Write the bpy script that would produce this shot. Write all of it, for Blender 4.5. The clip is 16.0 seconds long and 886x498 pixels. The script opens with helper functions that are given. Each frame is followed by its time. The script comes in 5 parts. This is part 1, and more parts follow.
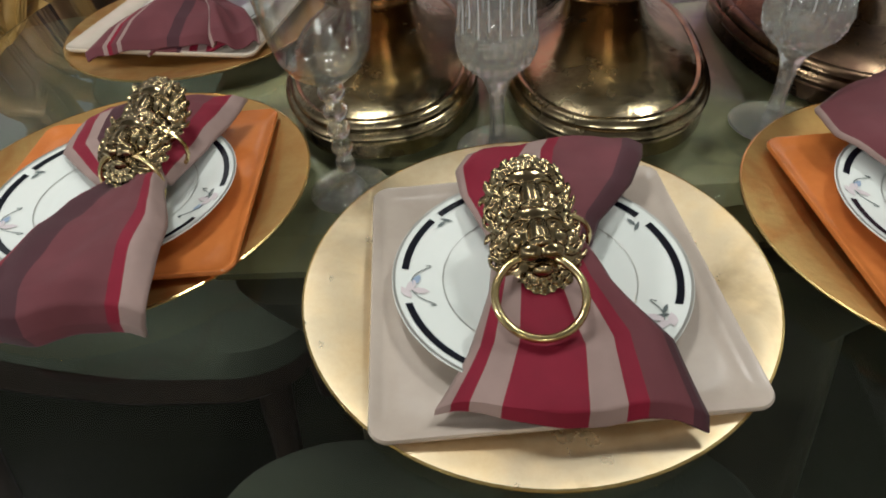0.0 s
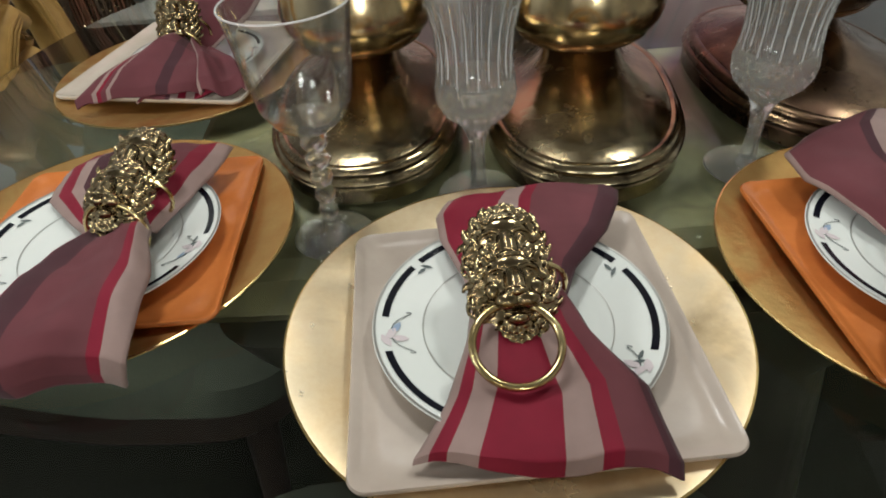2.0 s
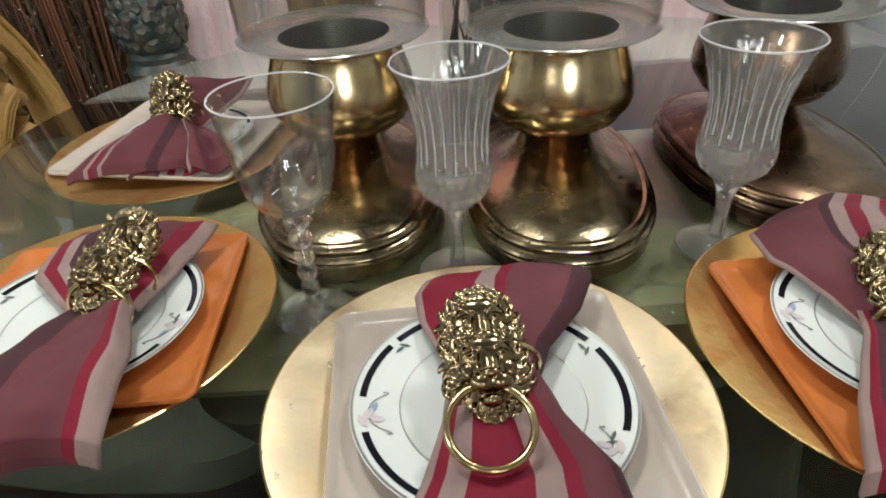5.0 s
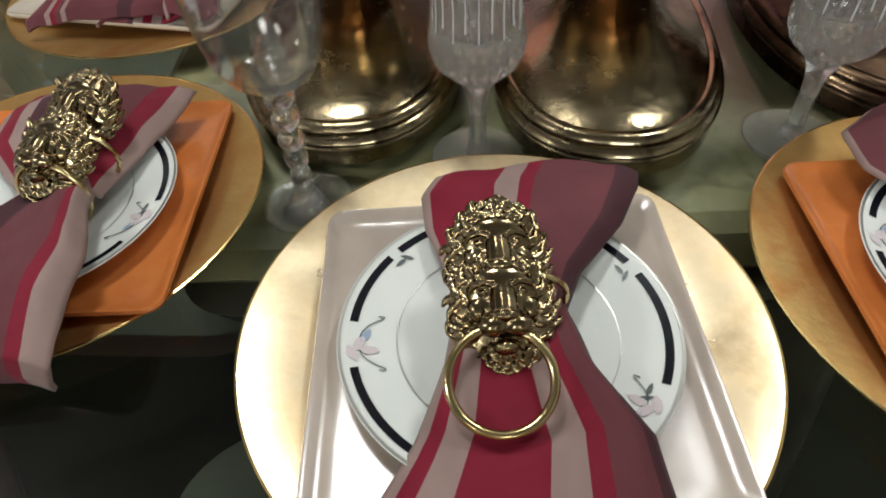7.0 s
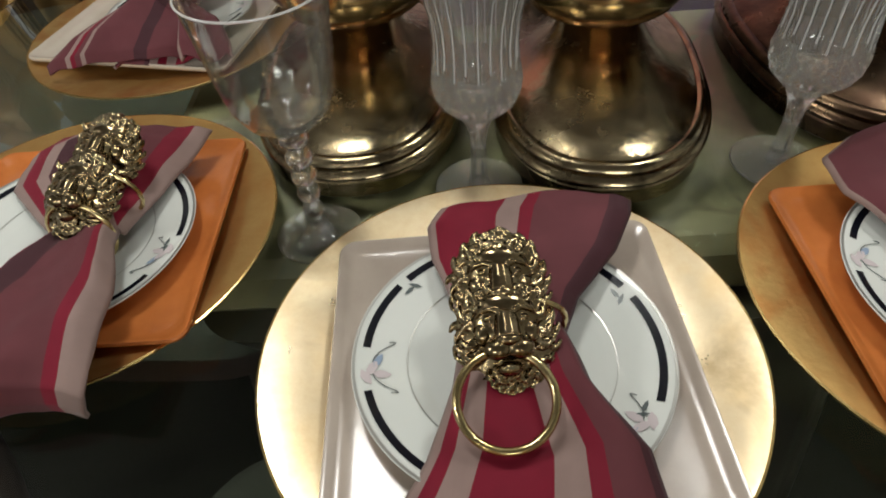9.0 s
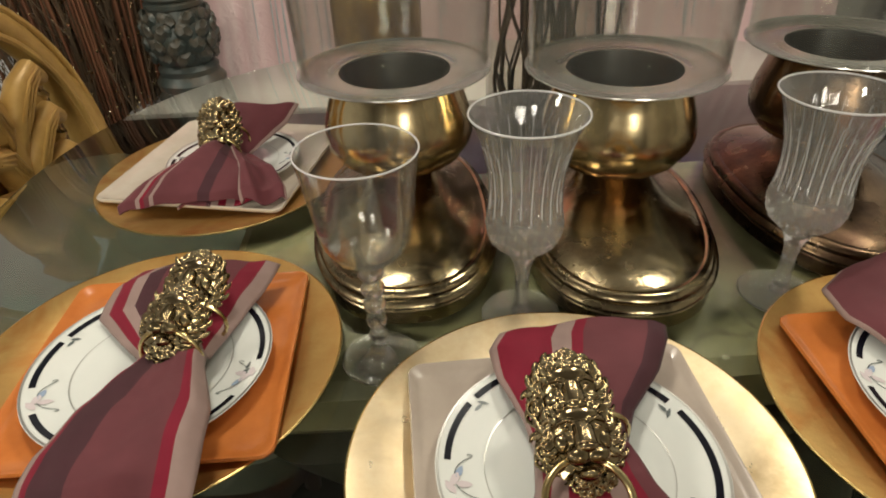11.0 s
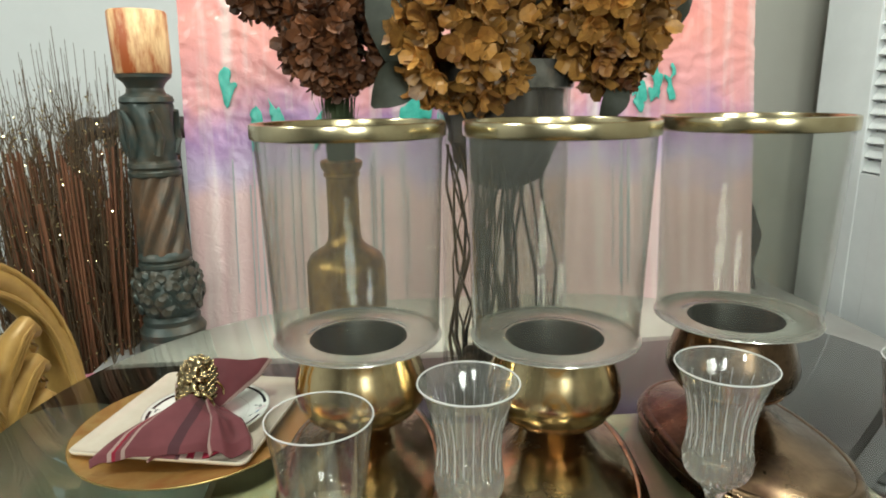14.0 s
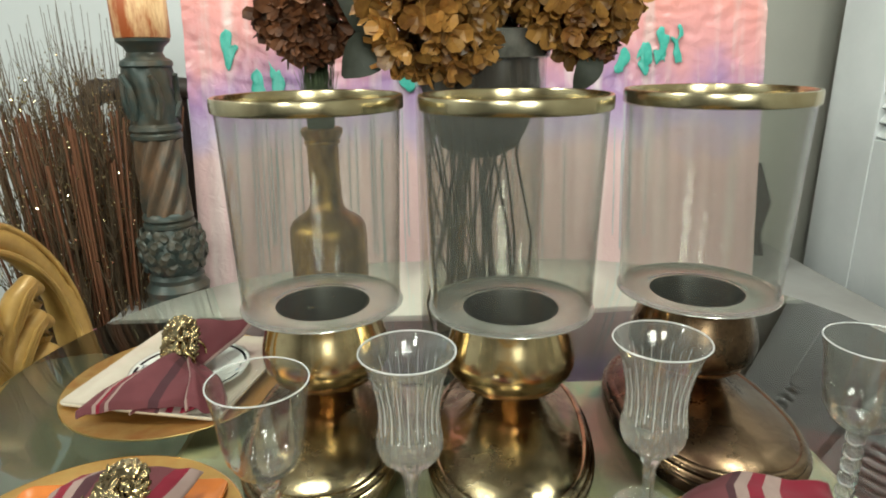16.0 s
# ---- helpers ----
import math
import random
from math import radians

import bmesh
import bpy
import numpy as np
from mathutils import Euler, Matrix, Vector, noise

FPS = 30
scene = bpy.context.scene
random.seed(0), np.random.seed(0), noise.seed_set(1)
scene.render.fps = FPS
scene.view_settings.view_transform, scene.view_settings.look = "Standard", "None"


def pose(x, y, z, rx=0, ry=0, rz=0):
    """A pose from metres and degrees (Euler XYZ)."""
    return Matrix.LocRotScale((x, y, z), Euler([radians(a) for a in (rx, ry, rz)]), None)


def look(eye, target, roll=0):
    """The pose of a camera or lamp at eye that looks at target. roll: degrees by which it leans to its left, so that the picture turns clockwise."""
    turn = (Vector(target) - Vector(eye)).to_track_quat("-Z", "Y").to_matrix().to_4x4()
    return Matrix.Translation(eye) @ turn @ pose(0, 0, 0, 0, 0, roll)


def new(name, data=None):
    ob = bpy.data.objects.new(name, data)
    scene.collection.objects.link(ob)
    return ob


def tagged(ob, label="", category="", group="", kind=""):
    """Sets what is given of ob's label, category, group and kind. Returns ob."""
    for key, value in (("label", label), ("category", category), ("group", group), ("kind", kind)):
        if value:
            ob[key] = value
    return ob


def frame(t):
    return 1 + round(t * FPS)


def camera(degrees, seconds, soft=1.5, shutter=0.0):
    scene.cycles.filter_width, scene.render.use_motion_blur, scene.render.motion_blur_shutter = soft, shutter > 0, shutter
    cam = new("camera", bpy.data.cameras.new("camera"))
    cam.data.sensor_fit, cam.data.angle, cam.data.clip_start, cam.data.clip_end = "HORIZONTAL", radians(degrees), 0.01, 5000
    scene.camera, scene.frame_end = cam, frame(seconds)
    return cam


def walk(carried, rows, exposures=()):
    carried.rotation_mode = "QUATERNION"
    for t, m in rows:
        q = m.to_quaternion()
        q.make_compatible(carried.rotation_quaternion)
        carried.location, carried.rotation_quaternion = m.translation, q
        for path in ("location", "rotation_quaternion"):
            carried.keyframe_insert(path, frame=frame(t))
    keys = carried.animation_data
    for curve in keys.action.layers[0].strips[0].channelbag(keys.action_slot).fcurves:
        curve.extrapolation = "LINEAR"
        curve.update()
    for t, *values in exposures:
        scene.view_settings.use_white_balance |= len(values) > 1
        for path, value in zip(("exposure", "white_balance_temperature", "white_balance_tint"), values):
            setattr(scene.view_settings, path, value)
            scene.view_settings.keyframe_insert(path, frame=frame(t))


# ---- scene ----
cam = camera(70.14, 16.0, soft=1.9)
PATH = [
    (0, (-0.053, -0.316, 1.094), (-0.081, 0.857, 0.006), -4.9),
    (0.5, (-0.047, -0.311, 1.097), (-0.074, 0.864, 0.011), -4.6),
    (1, (-0.041, -0.312, 1.097), (-0.057, 0.873, 0.022), -5.2),
    (1.5, (-0.043, -0.312, 1.100), (-0.047, 0.887, 0.042), -4.4),
    (2, (-0.043, -0.315, 1.106), (-0.046, 0.912, 0.079), -4.6),
    (2.5, (-0.041, -0.322, 1.114), (-0.044, 0.943, 0.134), -3.1),
    (3, (-0.043, -0.331, 1.121), (-0.047, 0.967, 0.186), -1.4),
    (3.2, (-0.045, -0.337, 1.129), (-0.056, 0.975, 0.213), -1.9),
    (5.3, (-0.028, -0.311, 1.122), (0.014, 1.013, 0.224), -3.4),
    (5.5, (-0.023, -0.304, 1.121), (-0.000, 1.003, 0.198), -4.0),
    (6, (-0.023, -0.281, 1.111), (-0.017, 0.942, 0.079), -3.7),
    (6.5, (-0.026, -0.245, 1.096), (-0.051, 0.911, -0.010), -3.9),
    (7, (-0.022, -0.226, 1.096), (-0.067, 0.846, -0.090), -3.8),
    (7.5, (-0.020, -0.230, 1.102), (-0.075, 0.845, -0.081), -4.4),
    (8, (-0.019, -0.235, 1.109), (-0.071, 0.849, -0.067), -5.2),
    (10.3, (-0.061, -0.257, 1.146), (-0.095, 0.982, 0.134), -4.1),
    (10.5, (-0.072, -0.267, 1.152), (-0.082, 1.004, 0.180), -3.3),
    (11, (-0.092, -0.287, 1.162), (-0.057, 1.032, 0.258), -2.5),
    (11.5, (-0.096, -0.302, 1.191), (-0.034, 1.103, 0.429), -1.4),
    (12, (-0.099, -0.318, 1.208), (-0.011, 1.172, 0.631), -0.5),
    (12.5, (-0.103, -0.329, 1.224), (-0.013, 1.203, 0.774), 0.0),
    (13, (-0.099, -0.341, 1.228), (0.001, 1.208, 0.839), -0.3),
    (13.5, (-0.092, -0.349, 1.226), (0.028, 1.204, 0.860), -1.0),
    (14, (-0.077, -0.364, 1.229), (0.060, 1.185, 0.855), -0.8),
    (14.5, (-0.060, -0.378, 1.245), (0.076, 1.179, 0.900), -0.3),
    (15, (-0.036, -0.375, 1.229), (0.092, 1.164, 0.812), -0.8),
    (15.5, (-0.004, -0.395, 1.232), (0.100, 1.125, 0.744), -1.5),
    (16, (0.012, -0.385, 1.249), (0.067, 1.142, 0.772), -0.8),
]
walk(cam, [(t, look(eye, target, roll)) for t, eye, target, roll in PATH],
     [(0, -0.42, 5950, 8), (3.2, -0.48, 6000, 8), (5.5, -0.18, 5900, 8), (6.2, -0.20, 5900, 8), (7, -0.52, 5950, 9), (7.5, -0.72, 6050, 9), (8, -0.76, 6050, 9), (10.5, -0.68, 6700, 10), (11, -0.44, 6950, 10), (12, -0.02, 7250, 6), (12.5, 0.12, 6950, 5), (13.5, 0.12, 6150, 0), (14.5, 0.12, 6100, -3), (16, 0.15, 6150, -3)])

# ---- light ----
world = bpy.data.worlds.new("world")
scene.world = world
world.use_nodes = True
world.node_tree.nodes["Background"].inputs[0].default_value = (1.0, 0.9, 0.78, 1)
world.node_tree.nodes["Background"].inputs[1].default_value = 0.035


def area_lamp(name, eye, target, size, watts, colour):
    data = bpy.data.lights.new(name, "AREA")
    data.shape, data.size, data.energy, data.color = "DISK", size, watts, colour
    ob = new(name, data)
    ob.matrix_world = look(eye, target)
    return ob


WARM = (1.0, 0.965, 0.87)
area_lamp("ceiling_lamp_or_fill", (-0.36, 0.66, 2.42), (-0.2, 0.4, 0.75), 0.36, 19, WARM)
area_lamp("ceiling_lamp_or_fill", (0.84, 0.70, 2.42), (0.4, 0.4, 0.75), 0.36, 19, WARM)
# added fill, no known fitting: brightens the back walls and painting from out of view
area_lamp("ceiling_lamp_or_fill", (-2.3, -0.5, 2.42), (-0.8, 1.2, 0.9), 0.4, 40, WARM)
area_lamp("wall_lamp", (0.45, -2.6, 1.90), (0.1, 0.6, 0.9), 0.75, 40, WARM)
area_lamp("wall_lamp", (-1.0, -2.4, 2.15), (-0.2, 0.6, 0.9), 0.50, 22, WARM)


# ---- materials ----
def material(name, colour, rough=0.5, metal=0.0, second=None, scale=8.0, amount=0.5, bump=0.0, bump_scale=60.0, coat=0.0,
             stretch=(1, 1, 1), rough_vary=0.0, sharp=0.15, blotch=None):
    """A surface of one or two colours in soft patches, with fine relief."""
    m = bpy.data.materials.new(name)
    m.use_nodes = True
    n, l = m.node_tree.nodes, m.node_tree.links
    p = n["Principled BSDF"]
    p.inputs["Base Color"].default_value = (*colour, 1)
    p.inputs["Roughness"].default_value, p.inputs["Metallic"].default_value = rough, metal
    p.inputs["Coat Weight"].default_value, p.inputs["Coat Roughness"].default_value = coat, 0.06
    co = n.new("ShaderNodeTexCoord")
    mp = n.new("ShaderNodeMapping")
    mp.inputs["Scale"].default_value = stretch
    l.new(co.outputs["Object"], mp.inputs["Vector"])
    if second:
        t = n.new("ShaderNodeTexNoise")
        t.inputs["Scale"].default_value, t.inputs["Detail"].default_value = scale, 6
        t.inputs["Roughness"].default_value = 0.65
        l.new(mp.outputs[0], t.inputs["Vector"])
        r = n.new("ShaderNodeValToRGB")
        r.color_ramp.elements[0].position, r.color_ramp.elements[1].position = amount - sharp, amount + sharp
        r.color_ramp.elements[0].color, r.color_ramp.elements[1].color = (*second, 1), (*colour, 1)
        l.new(t.outputs[0], r.inputs[0])
        l.new(r.outputs[0], p.inputs["Base Color"])
        if rough_vary:
            q = n.new("ShaderNodeMapRange")
            q.inputs["From Min"].default_value, q.inputs["From Max"].default_value = amount - 0.2, amount + 0.2
            q.inputs["To Min"].default_value, q.inputs["To Max"].default_value = rough + rough_vary, rough
            l.new(t.outputs[0], q.inputs[0])
            l.new(q.outputs[0], p.inputs["Roughness"])
    if blotch:
        # large worn patches: (scale, threshold, colour)
        t = n.new("ShaderNodeTexNoise")
        t.inputs["Scale"].default_value, t.inputs["Detail"].default_value = blotch[0], 5
        t.inputs["Roughness"].default_value, t.inputs["Distortion"].default_value = 0.6, 0.8
        l.new(co.outputs["Object"], t.inputs["Vector"])
        q = n.new("ShaderNodeMapRange")
        q.inputs["From Min"].default_value, q.inputs["From Max"].default_value = blotch[1], blotch[1] + 0.14
        l.new(t.outputs[0], q.inputs[0])
        x = n.new("ShaderNodeMix")
        x.data_type = "RGBA"
        x.inputs["B"].default_value = (*blotch[2], 1)
        if second:
            l.new(r.outputs[0], x.inputs["A"])
        else:
            x.inputs["A"].default_value = (*colour, 1)
        l.new(q.outputs[0], x.inputs["Factor"])
        l.new(x.outputs["Result"], p.inputs["Base Color"])
    if bump:
        t = n.new("ShaderNodeTexNoise")
        t.inputs["Scale"].default_value, t.inputs["Detail"].default_value = bump_scale, 5
        l.new(mp.outputs[0], t.inputs["Vector"])
        b = n.new("ShaderNodeBump")
        b.inputs["Strength"].default_value, b.inputs["Distance"].default_value = bump, 0.002
        l.new(t.outputs[0], b.inputs["Height"])
        l.new(b.outputs[0], p.inputs["Normal"])
    return m


def glass(name, colour=(1, 1, 1), rough=0.0, ior=1.46, clear=1.0):
    m = bpy.data.materials.new(name)
    m.use_nodes = True
    p = m.node_tree.nodes["Principled BSDF"]
    p.inputs["Base Color"].default_value = (*colour, 1)
    p.inputs["Transmission Weight"].default_value = clear
    p.inputs["Roughness"].default_value, p.inputs["IOR"].default_value = rough, ior
    return m


def thin_glass(name, tint=(0.97, 0.98, 0.97), base=0.035, veil=0.0, power=5.0):
    """A thin clear wall: light passes straight on, and the surface mirrors by Fresnel."""
    m = bpy.data.materials.new(name)
    m.use_nodes = True
    n, l = m.node_tree.nodes, m.node_tree.links
    n.remove(n["Principled BSDF"])
    see, shine, mix = n.new("ShaderNodeBsdfTransparent"), n.new("ShaderNodeBsdfGlossy"), n.new("ShaderNodeMixShader")
    see.inputs["Color"].default_value = (*tint, 1)
    shine.inputs["Roughness"].default_value = 0.02
    edge, steep, scale = n.new("ShaderNodeLayerWeight"), n.new("ShaderNodeMath"), n.new("ShaderNodeMath")
    edge.inputs["Blend"].default_value = 0.5
    steep.operation, scale.operation = "POWER", "MULTIPLY_ADD"
    steep.inputs[1].default_value = power
    scale.inputs[1].default_value, scale.inputs[2].default_value = 0.9, base
    l.new(edge.outputs["Facing"], steep.inputs[0])
    l.new(steep.outputs[0], scale.inputs[0])
    l.new(scale.outputs[0], mix.inputs[0])
    l.new(see.outputs[0], mix.inputs[1])
    l.new(shine.outputs[0], mix.inputs[2])
    last = mix
    # veil: diffuse white mixed in to imitate the brightness of reflections
    if veil:
        white_lift, lifted = n.new("ShaderNodeBsdfDiffuse"), n.new("ShaderNodeMixShader")
        white_lift.inputs["Color"].default_value = (0.8, 0.8, 0.78, 1)
        lifted.inputs[0].default_value = veil
        l.new(mix.outputs[0], lifted.inputs[1])
        l.new(white_lift.outputs[0], lifted.inputs[2])
        last = lifted
    l.new(last.outputs[0], n["Material Output"].inputs["Surface"])
    return m


def crystal(name, share=0.45, veil=0.0):
    """Thick lead glass: refraction, with part of the light passing straight on and a white share painted in for
    sparkle.
    """
    m = glass(name, (1, 1, 1), 0.0, 1.52, 1.0)
    n, l = m.node_tree.nodes, m.node_tree.links
    see, mix = n.new("ShaderNodeBsdfTransparent"), n.new("ShaderNodeMixShader")
    mix.inputs[0].default_value = share
    l.new(n["Principled BSDF"].outputs[0], mix.inputs[1])
    l.new(see.outputs[0], mix.inputs[2])
    # diffuse white stands in for the bright reflections of lit crystal
    white_lift, lifted = n.new("ShaderNodeBsdfDiffuse"), n.new("ShaderNodeMixShader")
    white_lift.inputs["Color"].default_value = (0.85, 0.85, 0.83, 1)
    lifted.inputs[0].default_value = veil
    l.new(mix.outputs[0], lifted.inputs[1])
    l.new(white_lift.outputs[0], lifted.inputs[2])
    l.new(lifted.outputs[0], n["Material Output"].inputs["Surface"])
    return m


def striped(name, stripes):
    """Woven cloth with stripes along its length. stripes: (start across 0 to 1, colour)."""
    m = bpy.data.materials.new(name)
    m.use_nodes = True
    n, l = m.node_tree.nodes, m.node_tree.links
    p = n["Principled BSDF"]
    p.inputs["Roughness"].default_value = 0.7
    p.inputs["Specular IOR Level"].default_value = 0.25
    p.inputs["Sheen Weight"].default_value = 0.06
    uv = n.new("ShaderNodeUVMap")
    s = n.new("ShaderNodeSeparateXYZ")
    l.new(uv.outputs[0], s.inputs[0])
    r = n.new("ShaderNodeValToRGB")
    r.color_ramp.interpolation = "CONSTANT"
    while len(r.color_ramp.elements) < len(stripes):
        r.color_ramp.elements.new(1)
    for e, (at, c) in zip(r.color_ramp.elements, stripes):
        e.position, e.color = at, (*c, 1)
    l.new(s.outputs[0], r.inputs[0])
    co = n.new("ShaderNodeTexCoord")
    t = n.new("ShaderNodeTexNoise")
    t.inputs["Scale"].default_value, t.inputs["Detail"].default_value = 45, 4
    l.new(co.outputs["Object"], t.inputs["Vector"])
    mix = n.new("ShaderNodeMix")
    mix.data_type, mix.blend_type = "RGBA", "MULTIPLY"
    mix.inputs["Factor"].default_value = 0.35
    l.new(r.outputs[0], mix.inputs["A"])
    l.new(t.outputs[0], mix.inputs["B"])
    l.new(mix.outputs["Result"], p.inputs["Base Color"])
    w = n.new("ShaderNodeTexWave")
    w.inputs["Scale"].default_value = 500
    l.new(co.outputs["Object"], w.inputs["Vector"])
    b = n.new("ShaderNodeBump")
    b.inputs["Strength"].default_value, b.inputs["Distance"].default_value = 0.10, 0.001
    l.new(w.outputs[0], b.inputs["Height"])
    l.new(b.outputs[0], p.inputs["Normal"])
    return m


GOLD_LEAF = material("gold_leaf", (0.96, 0.80, 0.54), 0.27, 0.75, (0.80, 0.60, 0.33), 26, 0.46, 0.07, 120, rough_vary=0.14, blotch=(11, 0.58, (0.66, 0.50, 0.28)))
GOLD_DEEP = material("deep_gold_leaf", (0.58, 0.37, 0.13), 0.34, 0.85, (0.47, 0.25, 0.075), 14, 0.47, 0.2, 120, rough_vary=0.1, blotch=(6, 0.56, (0.44, 0.17, 0.04)))
GOLD_EDGE = material("gold_edge", (0.85, 0.62, 0.25), 0.25, 1.0, (0.5, 0.3, 0.1), 60, 0.4)
GREY_GLAZE = material("grey_glaze", (0.50, 0.425, 0.36), 0.2, 0, (0.45, 0.375, 0.315), 20, 0.5, 0.08, 25, coat=0.2)
CREAM_GLAZE = material("cream_glaze", (0.60, 0.53, 0.44), 0.2, 0, (0.54, 0.47, 0.38), 20, 0.5, 0.08, 25, coat=0.3)
ORANGE_GLAZE = material("orange_glaze", (0.62, 0.20, 0.05), 0.2, 0, (0.50, 0.15, 0.035), 18, 0.5, 0.08, 25, coat=0.3)
PORCELAIN = material("porcelain", (0.76, 0.78, 0.74), 0.1, 0, (0.72, 0.75, 0.71), 12, 0.5, coat=0.5)
NAVY = material("navy_band", (0.006, 0.007, 0.012), 0.15)
SILVER_LINE = material("silver_line", (0.45, 0.45, 0.42), 0.3, 0.8)
PETAL_WHITE = material("painted_petal", (0.62, 0.55, 0.56), 0.2)
PETAL_BLUE = material("painted_blue", (0.30, 0.38, 0.50), 0.2)
PETAL_RED = material("painted_red", (0.45, 0.05, 0.06), 0.2)
LEAF_GREY = material("painted_leaf", (0.12, 0.14, 0.14), 0.2)
LION_BRASS = material("antique_brass", (0.30, 0.24, 0.14), 0.18, 1.0, (0.17, 0.125, 0.062), 34, 0.46, 0.05, 200)
RING_BRASS = material("ring_brass", (0.62, 0.50, 0.26), 0.22, 1.0, (0.42, 0.31, 0.13), 40, 0.45)
BRASS = material("aged_brass", (0.62, 0.50, 0.29), 0.11, 1.0, (0.24, 0.165, 0.085), 12, 0.40, 0.12, 40, rough_vary=0.25)
BRASS_BASE = material("tarnished_brass", (0.33, 0.27, 0.165), 0.11, 1.0, (0.12, 0.088, 0.052), 13, 0.44, 0.3, 55, rough_vary=0.3, sharp=0.12, blotch=(16, 0.60, (0.035, 0.026, 0.018)))
BRASS_DARK = material("dark_brass", (0.20, 0.135, 0.08), 0.13, 1.0, (0.06, 0.034, 0.022), 11, 0.46, 0.25, 50, rough_vary=0.3, sharp=0.12)
BAND = material("polished_brass", (0.54, 0.47, 0.30), 0.22, 1.0, (0.36, 0.28, 0.15), 14, 0.4, 0.06, 30)
COPPER = material("copper_edge", (0.50, 0.33, 0.18), 0.22, 1.0, (0.35, 0.16, 0.08), 30, 0.42, 0.1, 60)
PEWTER = material("pewter_rim", (0.50, 0.50, 0.47), 0.20, 0.6, (0.38, 0.36, 0.32), 15, 0.45, 0.08, 60)
# near black: the shade inside the lamp's hole is put into the colour
SHADED_HOLE = material("shaded_bowl", (0.03, 0.029, 0.023), 0.4, 0.3, (0.016, 0.016, 0.013), 25, 0.5)
GLASS = crystal("clear_glass", 0.25, 0.012)
THIN = thin_glass("thin_clear_glass", (0.95, 0.955, 0.945), 0.05, 0.012, 3.0)
CHIMNEY = thin_glass("chimney_glass", (0.885, 0.89, 0.87), 0.014, 0.025)
CRYSTAL = crystal("cut_crystal", 0.20, 0.06)
SHEER = thin_glass("fluted_crystal", (0.94, 0.945, 0.94), 0.045, 0.055, 2.6)
# whitish glass: ground grooves, and rim highlights put in as colour
CUT_AND_GLINT = glass("ground_and_glint_glass", (1, 1, 1), 0.08, 1.5, 0.58)
TABLE_GLASS = glass("table_glass", (0.90, 0.93, 0.84), 0.0, 1.5)
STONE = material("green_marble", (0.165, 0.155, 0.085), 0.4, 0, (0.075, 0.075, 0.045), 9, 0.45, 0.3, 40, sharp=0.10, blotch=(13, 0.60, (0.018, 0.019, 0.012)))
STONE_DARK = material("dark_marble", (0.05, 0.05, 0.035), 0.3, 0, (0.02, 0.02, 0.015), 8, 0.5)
CARPET = material("green_carpet", (0.014, 0.015, 0.0105), 1.0, 0, (0.009, 0.0105, 0.007), 5, 0.5, 0.6, 300)
CARPET.node_tree.nodes["Principled BSDF"].inputs["Specular IOR Level"].default_value = 0.05
SEAT_GREEN = material("sage_upholstery", (0.055, 0.065, 0.048), 0.8, 0, (0.042, 0.05, 0.037), 9, 0.5, 0.4, 300)
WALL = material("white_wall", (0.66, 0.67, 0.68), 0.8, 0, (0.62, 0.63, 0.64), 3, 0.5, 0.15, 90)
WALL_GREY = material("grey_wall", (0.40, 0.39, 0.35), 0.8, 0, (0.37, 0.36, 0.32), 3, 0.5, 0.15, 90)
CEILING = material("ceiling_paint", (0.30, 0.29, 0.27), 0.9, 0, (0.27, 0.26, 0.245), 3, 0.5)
DOOR_WHITE = material("door_paint", (0.68, 0.69, 0.70), 0.4, 0, (0.62, 0.63, 0.64), 5, 0.5, 0.1, 40)
CHAIR_GOLD = material("gilded_wood", (0.50, 0.31, 0.09), 0.42, 0.15, (0.36, 0.21, 0.06), 16, 0.48, 0.25, 60)
VERDIGRIS = material("verdigris_resin", (0.030, 0.042, 0.038), 0.42, 0.1, (0.085, 0.055, 0.03), 18, 0.40, 0.3, 60)
WAX = material("candle_wax", (0.80, 0.56, 0.30), 0.5, 0, (0.34, 0.075, 0.015), 11, 0.53, 0.1, 40, stretch=(1.8, 1.8, 0.42), sharp=0.09)
TWIG = material("twig_bark", (0.12, 0.075, 0.038), 0.7, 0, (0.06, 0.04, 0.022), 30, 0.5)
TWIG_RED = material("russet_reed", (0.15, 0.062, 0.026), 0.65, 0, (0.16, 0.06, 0.03), 30, 0.5)
GLITTER = material("gold_glitter", (0.9, 0.75, 0.42), 0.15, 1.0)
BOTTLE = material("amber_mosaic", (0.50, 0.31, 0.09), 0.34, 0.7, (0.17, 0.085, 0.025), 46, 0.50, 1.0, 90, stretch=(1, 1, 0.40), blotch=(14, 0.58, (0.26, 0.12, 0.035)))
GRASS_GREEN = material("dried_grass", (0.10, 0.13, 0.06), 0.7, 0, (0.06, 0.08, 0.04), 30, 0.5)
VASE_GLASS = thin_glass("smoky_glass", (0.945, 0.94, 0.92), 0.03, 0.02)
BRANCH = material("dark_branch", (0.095, 0.068, 0.042), 0.8, 0, (0.04, 0.028, 0.019), 30, 0.5)
PETALS = material("dried_petal", (0.50, 0.26, 0.065), 0.42, 0, (0.17, 0.06, 0.015), 22, 0.47, 0.3, 120)
PETALS_DARK = material("russet_petal", (0.19, 0.07, 0.025), 0.6, 0, (0.06, 0.022, 0.01), 22, 0.45, 0.3, 120)
